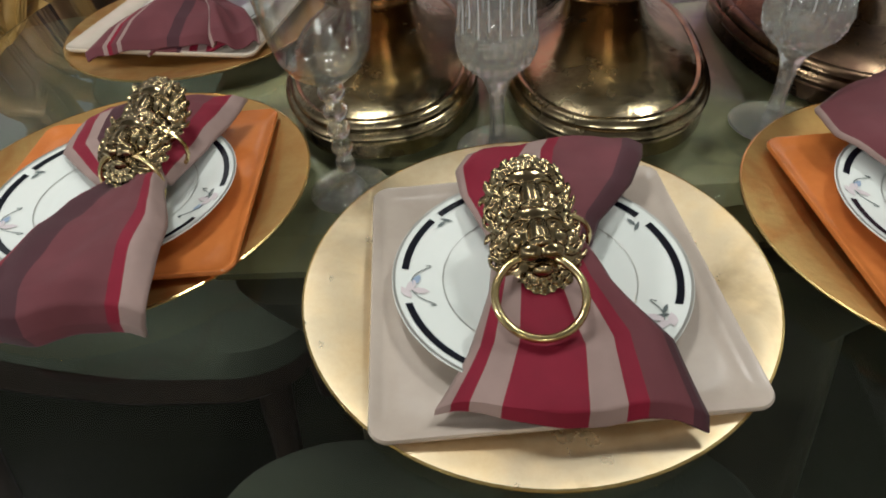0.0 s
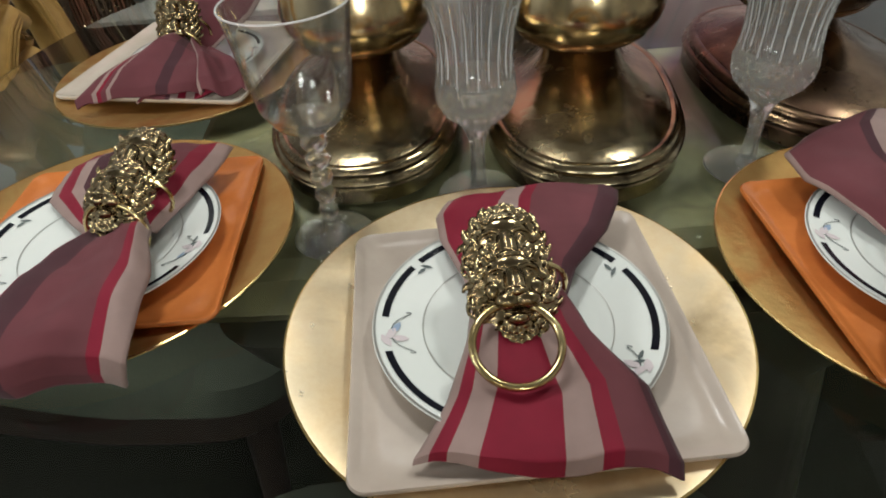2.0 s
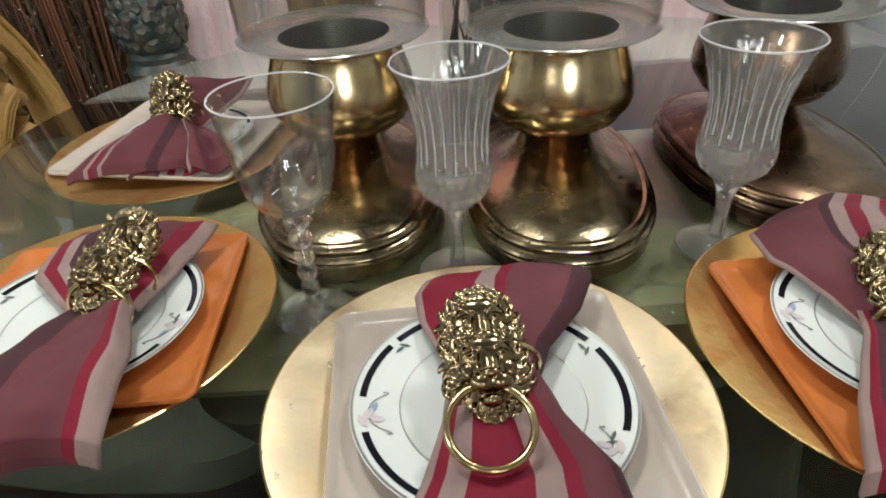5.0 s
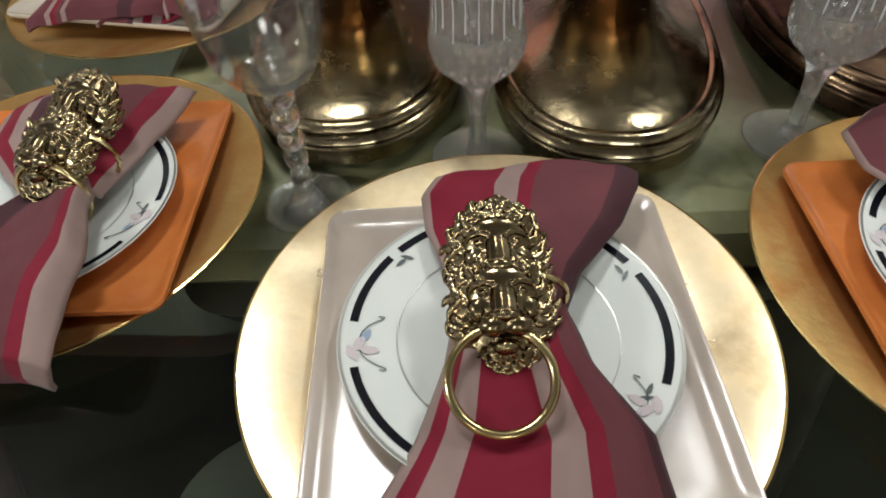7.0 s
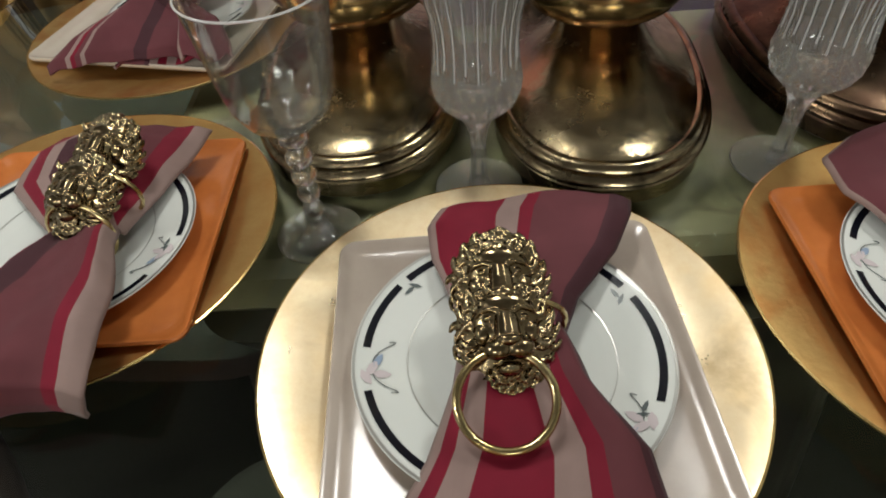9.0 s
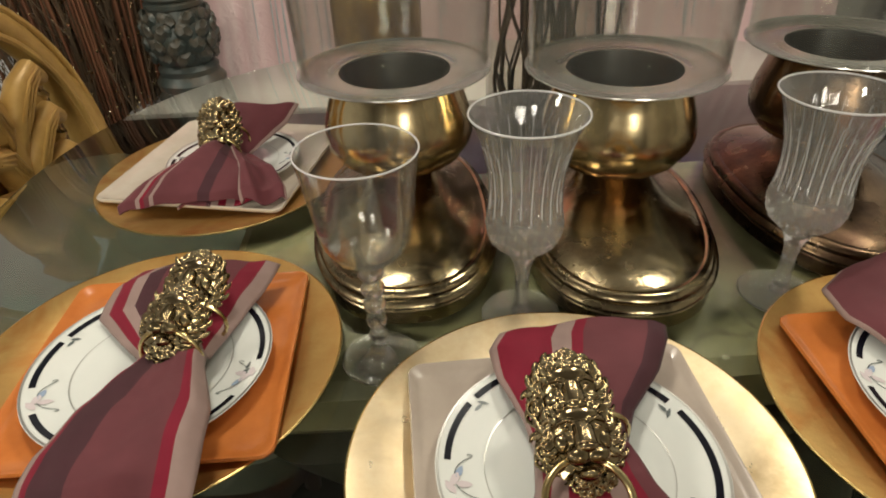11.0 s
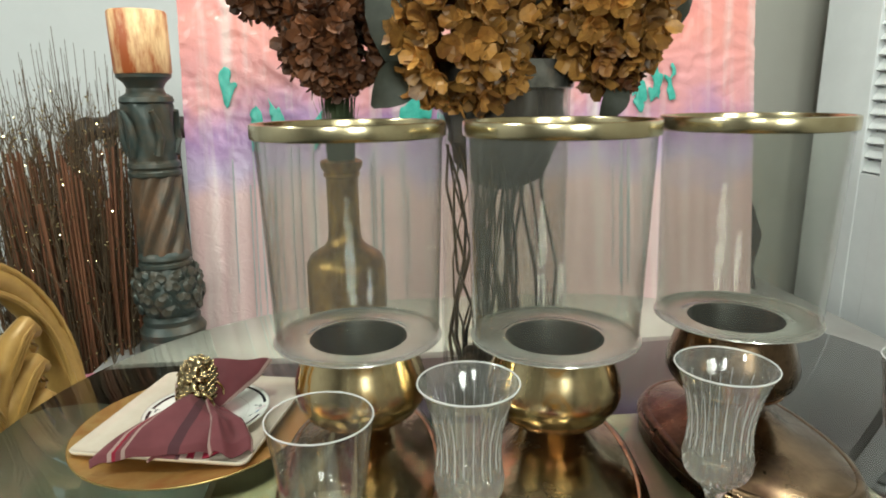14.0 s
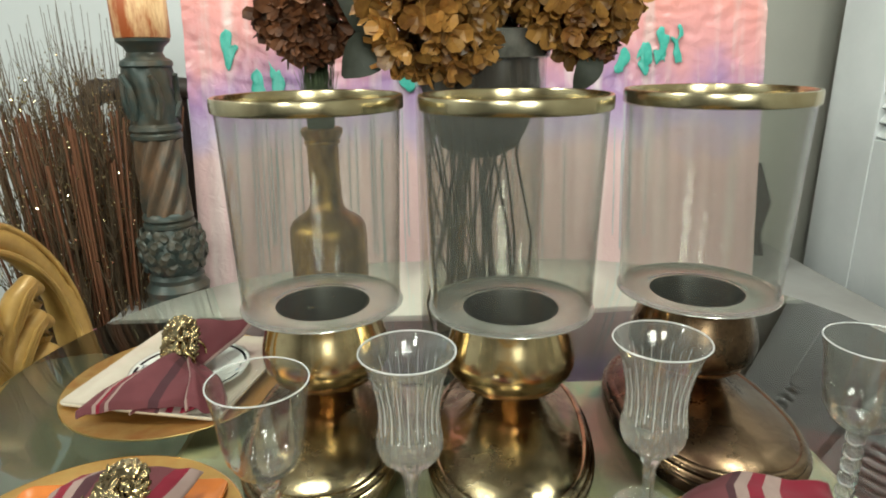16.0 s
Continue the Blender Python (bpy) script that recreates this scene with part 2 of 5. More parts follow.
for m in (PETALS, PETALS_DARK):
    nodes, links = m.node_tree.nodes, m.node_tree.links
    geo, vary, tone = nodes.new("ShaderNodeNewGeometry"), nodes.new("ShaderNodeMix"), nodes.new("ShaderNodeMapRange")
    vary.data_type, vary.blend_type = "RGBA", "MULTIPLY"
    vary.inputs["Factor"].default_value = 1.0
    tone.inputs["To Min"].default_value, tone.inputs["To Max"].default_value = 0.35, 1.35
    links.new(geo.outputs["Random Per Island"], tone.inputs[0])
    links.new(nodes["Color Ramp"].outputs[0], vary.inputs["A"])
    links.new(tone.outputs[0], vary.inputs["B"])
    links.new(vary.outputs["Result"], nodes["Principled BSDF"].inputs["Base Color"])
LEAF = material("dusty_leaf", (0.045, 0.05, 0.036), 0.6, 0, (0.022, 0.024, 0.016), 20, 0.5, 0.3, 80)
# grey lightened to imitate the white door mirrored in the glass top
CLOTH_GLARE = material("grey_cloth_with_glare", (0.30, 0.29, 0.28), 0.8, 0, (0.25, 0.24, 0.23), 6, 0.5, 0.3, 120)
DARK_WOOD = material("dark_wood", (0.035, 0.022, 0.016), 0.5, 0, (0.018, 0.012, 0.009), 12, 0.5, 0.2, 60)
TEAL = material("teal_paint", (0.04, 0.30, 0.24), 0.35, 0, (0.10, 0.42, 0.36), 40, 0.5, 0.4, 80)
DRIP = material("grey_drip", (0.30, 0.33, 0.33), 0.35, 0, (0.38, 0.36, 0.38), 30, 0.5)

PLUM, PLUM_DARK = (0.142, 0.036, 0.044), (0.064, 0.018, 0.025)
CRIMSON, TAUPE = (0.215, 0.005, 0.024), (0.34, 0.235, 0.21)
CLOTH_FRONT = striped("crimson_striped_cloth", [(0, TAUPE), (0.06, CRIMSON), (0.13, TAUPE), (0.25, CRIMSON), (0.56, TAUPE), (0.70, CRIMSON), (0.78, PLUM), (0.94, PLUM_DARK)])
CLOTH_FRONT_BACK = striped("crimson_plum_cloth", [(0, TAUPE), (0.04, CRIMSON), (0.34, TAUPE), (0.46, CRIMSON), (0.53, PLUM), (0.88, PLUM_DARK)])
CLOTH_LEFT_BACK = striped("plum_edged_back_cloth", [(0, TAUPE), (0.08, CRIMSON), (0.17, TAUPE), (0.25, PLUM_DARK), (0.36, PLUM), (0.80, CRIMSON), (0.91, TAUPE)])
CLOTH_LEFT = striped("plum_striped_cloth", [(0, TAUPE), (0.05, CRIMSON), (0.1, PLUM_DARK), (0.32, PLUM), (0.78, CRIMSON), (0.86, TAUPE)])
CLOTH_RIGHT = striped("plum_edged_cloth", [(0, TAUPE), (0.02, PLUM), (0.34, PLUM_DARK), (0.39, TAUPE), (0.46, CRIMSON), (0.54, TAUPE), (0.64, CRIMSON)])
CLOTH_BACK = striped("rose_striped_cloth", [(0, PLUM), (0.14, TAUPE), (0.17, CRIMSON), (0.20, PLUM), (0.24, TAUPE), (0.27, PLUM), (0.62, PLUM_DARK), (0.72, PLUM)])

CLOTH_PLUM = striped("plum_cloth", [(0, TAUPE), (0.06, PLUM), (0.95, TAUPE)])


# ---- mesh helpers ----
def part(name, bm, mat, parent=None, label="", smooth=True):
    bmesh.ops.recalc_face_normals(bm, faces=bm.faces)
    for f in bm.faces:
        f.smooth = smooth
    me = bpy.data.meshes.new(name)
    bm.to_mesh(me)
    bm.free()
    me.materials.append(mat)
    if smooth:
        me.set_sharp_from_angle(angle=radians(40))
    ob = new(name, me)
    if parent:
        ob.parent = parent
    if label:
        ob["label"] = label
    return ob


def thing(name, m, label, category, group="", kind=""):
    ob = new(name)
    ob.matrix_world = m
    return tagged(ob, label, category, group, kind)


def lathe(profile, n=48, wave=None, sx=1.0, sy=1.0, closed=False, bm=None, offset=(0, 0, 0)):
    """Turns a profile of (radius, height) about z. wave(angle, k) scales the radius."""
    bm = bm or bmesh.new()
    rows = []
    for k, (r, z) in enumerate(profile):
        if r < 1e-6:
            rows.append([bm.verts.new((offset[0], offset[1], z + offset[2]))])
            continue
        row = []
        for i in range(n):
            a = 2 * math.pi * i / n
            q = r * (wave(a, k) if wave else 1)
            row.append(bm.verts.new((q * math.cos(a) * sx + offset[0], q * math.sin(a) * sy + offset[1], z + offset[2])))
        rows.append(row)
    if closed:
        rows.append(rows[0])
    for a, b in zip(rows, rows[1:]):
        for i in range(n):
            j = (i + 1) % n
            if len(a) == 1 and len(b) == 1:
                continue
            if len(a) == 1:
                bm.faces.new((a[0], b[i], b[j]))
            elif len(b) == 1:
                bm.faces.new((a[i], a[j], b[0]))
            else:
                bm.faces.new((a[i], a[j], b[j], b[i]))
    return bm


def tube(path, radius, n=6, bm=None, taper=1.0, flat=1.0):
    """A round bar along points, from radius to radius * taper."""
    bm = bm or bmesh.new()
    pts = [Vector(p) for p in path]
    rows = []
    for k, p in enumerate(pts):
        d = (pts[min(k + 1, len(pts) - 1)] - pts[max(k - 1, 0)]).normalized()
        u = d.cross(Vector((0.31, 0.17, 0.93)))
        u = (u if u.length > 1e-3 else d.cross(Vector((1, 0, 0)))).normalized()
        v = d.cross(u)
        r = radius * (1 + (taper - 1) * k / max(1, len(pts) - 1))
        rows.append([bm.verts.new(p + r * (math.cos(2 * math.pi * i / n) * u + flat * math.sin(2 * math.pi * i / n) * v)) for i in range(n)])
    for a, b in zip(rows, rows[1:]):
        for i in range(n):
            bm.faces.new((a[i], a[(i + 1) % n], b[(i + 1) % n], b[i]))
    bm.faces.new(rows[0][::-1])
    bm.faces.new(rows[-1])
    return bm


def box(x0, x1, y0, y1, z0, z1, bevel=0.0, bm=None):
    bm = bm or bmesh.new()
    made = bmesh.ops.create_cube(bm, size=1, matrix=Matrix.Translation(((x0 + x1) / 2, (y0 + y1) / 2, (z0 + z1) / 2)) @ Matrix.Diagonal((x1 - x0, y1 - y0, z1 - z0, 1)))
    if bevel:
        edges = list({e for v in made["verts"] for e in v.link_edges})
        bmesh.ops.bevel(bm, geom=edges, offset=bevel, segments=2, affect="EDGES", profile=0.6)
    return bm


def ball(bm, at, size, sub=2, turn=None):
    m = Matrix.Translation(at) @ (turn or Matrix()) @ Matrix.Diagonal((*size, 1))
    bmesh.ops.create_icosphere(bm, subdivisions=sub, radius=1, matrix=m)
    return bm


def rounded(w, d, r, n=8):
    """Outline of a rounded rectangle, anticlockwise."""
    out = []
    for cx, cy, a0 in ((w / 2 - r, d / 2 - r, 0), (-w / 2 + r, d / 2 - r, 90), (-w / 2 + r, -d / 2 + r, 180), (w / 2 - r, -d / 2 + r, 270)):
        for k in range(n + 1):
            a = radians(a0 + 90 * k / n)
            out.append((cx + r * math.cos(a), cy + r * math.sin(a)))
    return out


def loft(rings, close=True):
    """Skins rings of (points, height), bottom and top closed."""
    bm = bmesh.new()
    rows = [[bm.verts.new((x, y, z)) for x, y in pts] for pts, z in rings]
    n = len(rows[0])
    for a, b in zip(rows, rows[1:]):
        for i in range(n):
            bm.faces.new((a[i], a[(i + 1) % n], b[(i + 1) % n], b[i]))
    if close:
        bm.faces.new(rows[0][::-1])
        bm.faces.new(rows[-1])
    return bm


TABLE = 0.75

# ---- room ----
def slab(name, x0, x1, y0, y1, z0, z1, mat, label):
    return tagged(part(name, box(x0, x1, y0, y1, z0, z1), mat, smooth=False), label, name.split("_")[0], kind="structure")


slab("floor", -3.0, 1.7, -4.0, 2.1, -0.05, 0.0, CARPET, "dark green carpeted floor under the dining table")
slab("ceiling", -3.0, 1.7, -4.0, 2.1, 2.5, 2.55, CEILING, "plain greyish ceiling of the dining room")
slab("wall_north", -3.0, 1.7, 2.0, 2.1, 0.0, 2.5, WALL, "plain white wall behind the leaning painting")
slab("wall_south", -3.0, 1.7, -4.1, -4.0, 0.0, 2.5, WALL, "plain white wall closing the room")
slab("wall_west", -3.1, -3.0, -4.1, 2.1, 0.0, 2.5, WALL, "plain white wall beyond the gilded chair")
slab("wall_east", 1.55, 1.65, -4.1, 2.1, 0.0, 2.5, WALL_GREY, "plain grey wall beside the louvred door")
slab("wall_alcove", 0.90, 1.55, 1.70, 1.80, 0.0, 2.5, WALL_GREY, "grey wall return beside the painting")

# ---- dining table ----
table = thing("dining_table", pose(0.10, 0.28, 0), "dining table with clear glass top on green marble pedestal", "table")
outline = [(x, y + 0.08) for x, y in rounded(1.54, 1.52, 0.60, 24)]
def shrink(pts, d):
    return [(x * (1 - d / 0.77), y * (1 - d / 0.76)) for x, y in pts]
top = part("tabletop", loft([(shrink(outline, 0.006), TABLE - 0.014), (outline, TABLE - 0.010), (outline, TABLE - 0.004), (shrink(outline, 0.006), TABLE)]), TABLE_GLASS, table, "clear glass top with polished edge")
top.visible_shadow = False
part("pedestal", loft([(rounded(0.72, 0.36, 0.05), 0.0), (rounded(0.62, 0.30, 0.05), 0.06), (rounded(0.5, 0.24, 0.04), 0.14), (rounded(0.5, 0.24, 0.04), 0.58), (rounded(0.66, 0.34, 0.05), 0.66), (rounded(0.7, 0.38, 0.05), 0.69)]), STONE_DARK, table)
slab_pts = lambda w, d: [(x, y + 0.035) for x, y in rounded(w, d, 0.05)]
part("pedestal_top", loft([(slab_pts(0.82, 0.38), 0.69), (slab_pts(0.84, 0.40), 0.70), (slab_pts(0.84, 0.40), 0.725), (slab_pts(0.82, 0.38), 0.735)]), STONE, table, "pale olive marble block")


# ---- place settings ----
def charger(x, y, mat, label, r=0.163):
    t = thing("charger_plate", pose(x, y, TABLE + 0.001), label, "charger plate", "chargers on the table")
    k = r / 0.163
    part("dish", lathe([(0, 0.006), (0.095 * k, 0.006), (0.108 * k, 0.009), (0.120 * k, 0.014), (0.158 * k, 0.020), (0.1625 * k, 0.0205), (0.163 * k, 0.0195), (0.160 * k, 0.017), (0.121 * k, 0.0105), (0.108 * k, 0.004), (0.095 * k, 0), (0, 0)], 96), mat, t)
    part("rim_edge", lathe([(0.1622 * k, 0.0208), (0.1636 * k, 0.0204), (0.1638 * k, 0.0192), (0.1622 * k, 0.0188)], 96, closed=True), GOLD_EDGE, t, "worn gold rim edge")
    return t


def square_plate(x, y, turn, side, mat, label):
    t = thing("square_plate", pose(x, y, TABLE + 0.0075, 0, 0, turn), label, "plate", "square plates on the chargers")
    s = side
    rings = [(rounded(s * 0.70, s * 0.70, 0.02), 0.0), (rounded(s * 0.73, s * 0.73, 0.02), 0.003), (rounded(s * 0.90, s * 0.90, 0.014), 0.009), (rounded(s * 0.985, s * 0.985, 0.012), 0.0155), (rounded(s, s, 0.012), 0.0180), (rounded(s * 1.002, s * 1.002, 0.012), 0.0200),
             (rounded(s * 0.995, s * 0.995, 0.012), 0.0215), (rounded(s * 0.975, s * 0.975, 0.012), 0.0208), (rounded(s * 0.945, s * 0.945, 0.014), 0.0178), (rounded(s * 0.90, s * 0.90, 0.016), 0.0160), (rounded(s * 0.84, s * 0.84, 0.02), 0.0155)]
    part("dish", loft(rings), mat, t)
    return t


def arc_strip(bm, r0, r1, a0, a1, height, n=24):
    """A thin painted band between two radii, laid on the plate's slope."""
    rows = []
    for k in range(n + 1):
        a = radians(a0 + (a1 - a0) * k / n)
        rows.append([bm.verts.new((r * math.cos(a), r * math.sin(a), height(r))) for r in (r0, (r0 + r1) / 2, r1)])
    for p, q in zip(rows, rows[1:]):
        for i in range(2):
            bm.faces.new((p[i], p[i + 1], q[i + 1], q[i]))
    return bm


def plate_height(r):
    return 0.0050 + 0.0007 + max(0.0, r - 0.060) / 0.042 * 0.010


def daub(bm, r, a, length, width, turn):
    """A small painted leaf or petal on the rim."""
    a = radians(a)
    cx, cy = r * math.cos(a), r * math.sin(a)
    t = radians(turn)
    pts = []
    for u, v in ((-0.5, 0), (-0.15, 0.5), (0.2, 0.42), (0.5, 0), (0.2, -0.42), (-0.15, -0.5)):
        px, py = u * length, v * width
        qx, qy = cx + px * math.cos(t) - py * math.sin(t), cy + px * math.sin(t) + py * math.cos(t)
        pts.append(bm.verts.new((qx, qy, plate_height(math.hypot(qx, qy)) + 0.0003)))
    bm.faces.new(pts)


def salad_plate(x, y, z, turn, label):
    t = thing("salad_plate", pose(x, y, z, 0, 0, turn), label, "plate", "round plates in the settings")
    dish = part("dish", lathe([(0, 0.0050), (0.056, 0.0050), (0.060, 0.0052), (0.101, 0.0150), (0.1035, 0.0158), (0.1042, 0.0152), (0.1035, 0.0140), (0.062, 0.0025), (0.056, 0), (0, 0)], 96), PORCELAIN, t)
    part("rim_line", arc_strip(bmesh.new(), 0.1018, 0.1036, 0, 360, plate_height, 96), SILVER_LINE, t, "fine silver rim line")
    part("well_line", arc_strip(bmesh.new(), 0.0680, 0.0688, 0, 360, plate_height, 96), SILVER_LINE, t, "fine grey line")
    for a0, a1 in ((143, 177), (98, 138), (197, 262), (33, 75), (-24, 26), (-85, -50)):
        part("band", arc_strip(bmesh.new(), 0.0928, 0.0978, a0, a1, plate_height), NAVY, t, "navy black rim band")
    for base in (187, -37):
        for k, (dr, da, ln, wd, tn) in enumerate(((0, 0, 0.014, 0.006, 60), (0.004, 4, 0.013, 0.006, 120), (-0.006, 3, 0.013, 0.006, 175), (-0.004, -4, 0.012, 0.005, 240))):
            bm = bmesh.new()
            daub(bm, 0.091 + dr, base + da, ln, wd, base + tn)
            part("painted_petal", bm, PETAL_WHITE if k < 3 else PETAL_BLUE, t, "painted lily petal", smooth=False)
        bm = bmesh.new()
        daub(bm, 0.0905, base, 0.004, 0.003, base)
        part("painted_heart", bm, PETAL_RED, t, "red flower heart", smooth=False)
        for da, s in ((11, 1), (-12, -1)):
            bm = bmesh.new()
            pts = []
            for k in range(9):
                u = k / 8
                rr = 0.0905 - 0.011 * math.sin(u * 2.3) ** 2 - 0.003 * u
                aa = radians(base + da * (0.25 + 1.0 * math.sin(u * 1.9)))
                pts.append((rr * math.cos(aa), rr * math.sin(aa), plate_height(rr) + 0.0004))
            tube(pts, 0.00035, 4, bm)
            part("painted_tendril", bm, LEAF_GREY, t, "thin painted tendril")
    for a in (140, 30, -30, 268):
        for s in (-14, 14):
            bm = bmesh.new()
            daub(bm, 0.088, a + s / 7, 0.010, 0.003, a + 60 + s * 2)
            part("painted_leaf", bm, LEAF_GREY, t, "small grey painted leaf", smooth=False)
    return t


def lion_mesh():
    """One cast lion mask: face towards +z, crown towards +y."""
    bm = bmesh.new()
    ball(bm, (0, -0.002, -0.0030), (0.0335, 0.0390, 0.0132), 3)
    face = bmesh.new()
    ball(face, (0, 0.002, 0.0040), (0.0185, 0.0200, 0.0115), 3)
    ball(face, (0, 0.0120, 0.0085), (0.0125, 0.0075, 0.0060), 3)
    tube([(0, 0.0060, 0.0126), (0, 0.0030, 0.0140), (0, -0.0010, 0.0158), (0, -0.0075, 0.0180)], 0.0060, 12, face, 1.15)
    ball(face, (0, -0.0088, 0.0214), (0.0066, 0.0032, 0.0036), 3)
    ball(face, (0, -0.0115, 0.0125), (0.0110, 0.0080, 0.0080), 3)
    for s in (-1, 1):
        ball(face, (s * 0.0058, -0.0135, 0.0172), (0.0074, 0.0060, 0.0062), 3)
        ball(face, (s * 0.0094, 0.0038, 0.0128), (0.0026, 0.0019, 0.0024), 2)
        tube([(s * 0.0045, 0.0078, 0.0152), (s * 0.0085, 0.0094, 0.0148), (s * 0.0135, 0.0080, 0.0122), (s * 0.0165, 0.0040, 0.0080)], 0.0017, 8, face, 0.6)
        tube([(s * 0.0050, 0.0018, 0.0150), (s * 0.0088, 0.0010, 0.0138), (s * 0.0132, 0.0030, 0.0108)], 0.0010, 6, face, 0.7)
        ball(face, (s * 0.0122, -0.0040, 0.0088), (0.0052, 0.0066, 0.0052), 3)
        for k in range(3):
            tube([(s * (0.0035 + 0.0022 * k), -0.0118 - 0.0016 * k, 0.0230 - 0.0007 * k), (s * (0.0085 + 0.0014 * k), -0.0132 - 0.0022 * k, 0.0220 - 0.0016 * k)], 0.0006, 4, face)
    ball(face, (0, -0.0240, 0.0120), (0.0062, 0.0042, 0.0060), 3)
    tube([(-0.0075, -0.0190, 0.0085), (0, -0.0205, 0.0105), (0.0075, -0.0190, 0.0085)], 0.0014, 6, face)
    for v in face.verts:
        v.co = Vector((v.co.x * 1.24, v.co.y * 1.16 + 0.001, v.co.z * 1.08))
    cast_face = bpy.data.meshes.new("face")
    face.to_mesh(cast_face)
    face.free()
    bm.from_mesh(cast_face)
    bpy.data.meshes.remove(cast_face)
    rng = random.Random(3)
    mane = ((15, 0.0238, 0.0262, 0.0056, 0.0110), (17, 0.0272, 0.0305, 0.0022, 0.0125), (19, 0.0296, 0.0335, -0.0016, 0.0125))
    for ring, (count, rx, ry, z, length) in enumerate(mane):
        for k in range(count):
            a = 2 * math.pi * (k + 0.5 * (ring % 2)) / count + rng.uniform(-0.07, 0.07)
            if -2.15 < math.atan2(math.sin(a), math.cos(a)) < -1.0 and ring < 2:
                continue
            sgn = (1 if math.cos(a) > 0 else -1) * (1 if rng.random() < 0.85 else -1)
            high, swing, reach = rng.uniform(0.0, 0.0014), rng.uniform(0.8, 1.3), length * rng.uniform(0.85, 1.15)
            for strand in (-1, 0, 1):
                pts = []
                for q in range(10):
                    u = q / 9
                    hook = max(0.0, u - 0.6) / 0.4
                    out = reach * (u - 0.28 - 0.24 * hook * hook)
                    off = sgn * swing * (-0.0017 * math.sin(1.5 * math.pi * u) + 0.0025 * hook ** 1.5) + strand * 0.0024 * (1 - 0.5 * u)
                    lift = 0.0020 * math.sin(math.pi * min(1, u * 1.1)) + high + (0.0010 if strand == 0 else 0) - 0.0048 * u + 0.0024 * hook
                    pts.append(((rx + out) * math.cos(a) - off * math.sin(a), (ry + out) * math.sin(a) + off * math.cos(a) - 0.002, z + lift))
                tube(pts, 0.0017, 6, bm, 0.8)
    def curl(x, y, z, r, turn):
        """A coiled lock of hair round a small knob."""
        ball(bm, (x, y, z), (r * 0.55, r * 0.55, r * 0.6), 2)
        for start in (0.0, 0.45):
            tube([(x + r * (1.05 - start) * math.cos(turn + q * 0.62), y + r * (1.05 - start) * math.sin(turn + q * 0.62), z - 0.0012 + 0.0016 * start + 0.00012 * q) for q in range(9)], 0.00105, 6, bm, 0.7)

    for count, radius, z in ((5, 0.0075, 0.0095), (7, 0.0135, 0.0070), (7, 0.0195, 0.0030)):
        for k in range(count):
            a = math.pi * (1.5 + (k - (count - 1) / 2) * 0.78 / (count - 1))
            curl(radius * 0.95 * math.cos(a), -0.0255 + radius * math.sin(a), z + rng.uniform(0, 0.001), rng.uniform(0.0034, 0.0042), rng.uniform(0, 6.3))
    for count, y0, z in ((5, 0.0205, 0.0120), (6, 0.0262, 0.0098), (5, 0.0315, 0.0060)):
        for k in range(count):
            x = (k - (count - 1) / 2) * 0.0068
            curl(x, y0 - x * x * 20, z - x * x * 14, rng.uniform(0.0034, 0.0042), rng.uniform(0, 6.3))
    for s in (-1, 1):
        tube([(s * 0.0180, 0.0170, 0.0090), (s * 0.0205, 0.0215, 0.0110), (s * 0.0222, 0.0255, 0.0100)], 0.0034, 8, bm, 0.25)
    return bm


lion_source = lion_mesh()
bmesh.ops.recalc_face_normals(lion_source, faces=lion_source.faces)
raw = bpy.data.meshes.new("lion_mask")
lion_source.to_mesh(raw)
lion_source.free()
cast = new("lion_mask", raw)
skin = cast.modifiers.new("cast", "REMESH")
skin.mode, skin.voxel_size, skin.use_smooth_shade = "VOXEL", 0.00052, True
soften = cast.modifiers.new("soften", "SMOOTH")
soften.factor, soften.iterations = 0.5, 1
LION = bpy.data.meshes.new_from_object(cast.evaluated_get(bpy.context.evaluated_depsgraph_get()))
bpy.data.objects.remove(cast)
for f in LION.polygons:
    f.use_smooth = True
LION.materials.clear()
LION.materials.append(LION_BRASS)


def napkin_ring(x, y, z, turn, label, tilts=(30, 36), gap=(0.036, 0.007), ring_tilt=20, scale=1.0, hang=0.0):
    """Two lion masks, one above the other, with a pull ring in the lower one's mouth."""
    t = thing("napkin_ring", pose(x, y, z, 0, 0, turn) @ Matrix.Scale(scale, 4), label, "napkin ring", "napkin rings on the napkins")
    for k, tilt in enumerate(tilts):
        ob = new("lion_mask", LION)
        ob.parent = t
        ob.matrix_basis = pose(0, gap[0] * k, gap[1] * k, tilt)
    bm = bmesh.new()
    pts = [(0.031 * math.sin(2 * math.pi * k / 40), -0.031 + 0.031 * math.cos(2 * math.pi * k / 40), 0) for k in range(41)]
    tube(pts, 0.0030, 10, bm)
    ring = part("pull_ring", bm, RING_BRASS, t, "smooth round brass pull ring")
    ring.matrix_basis = pose(hang, -0.020, 0.004, ring_tilt)
    bm = bmesh.new()
    tube([(0.027 * math.sin(a / 24 * 2 * math.pi) + 0.017, 0.014, 0.024 * math.cos(a / 24 * 2 * math.pi) - 0.014) for a in range(25)], 0.0022, 8, bm)
    part("holder_ring", bm, RING_BRASS, t, "bright metal ring round the cloth")
    return t


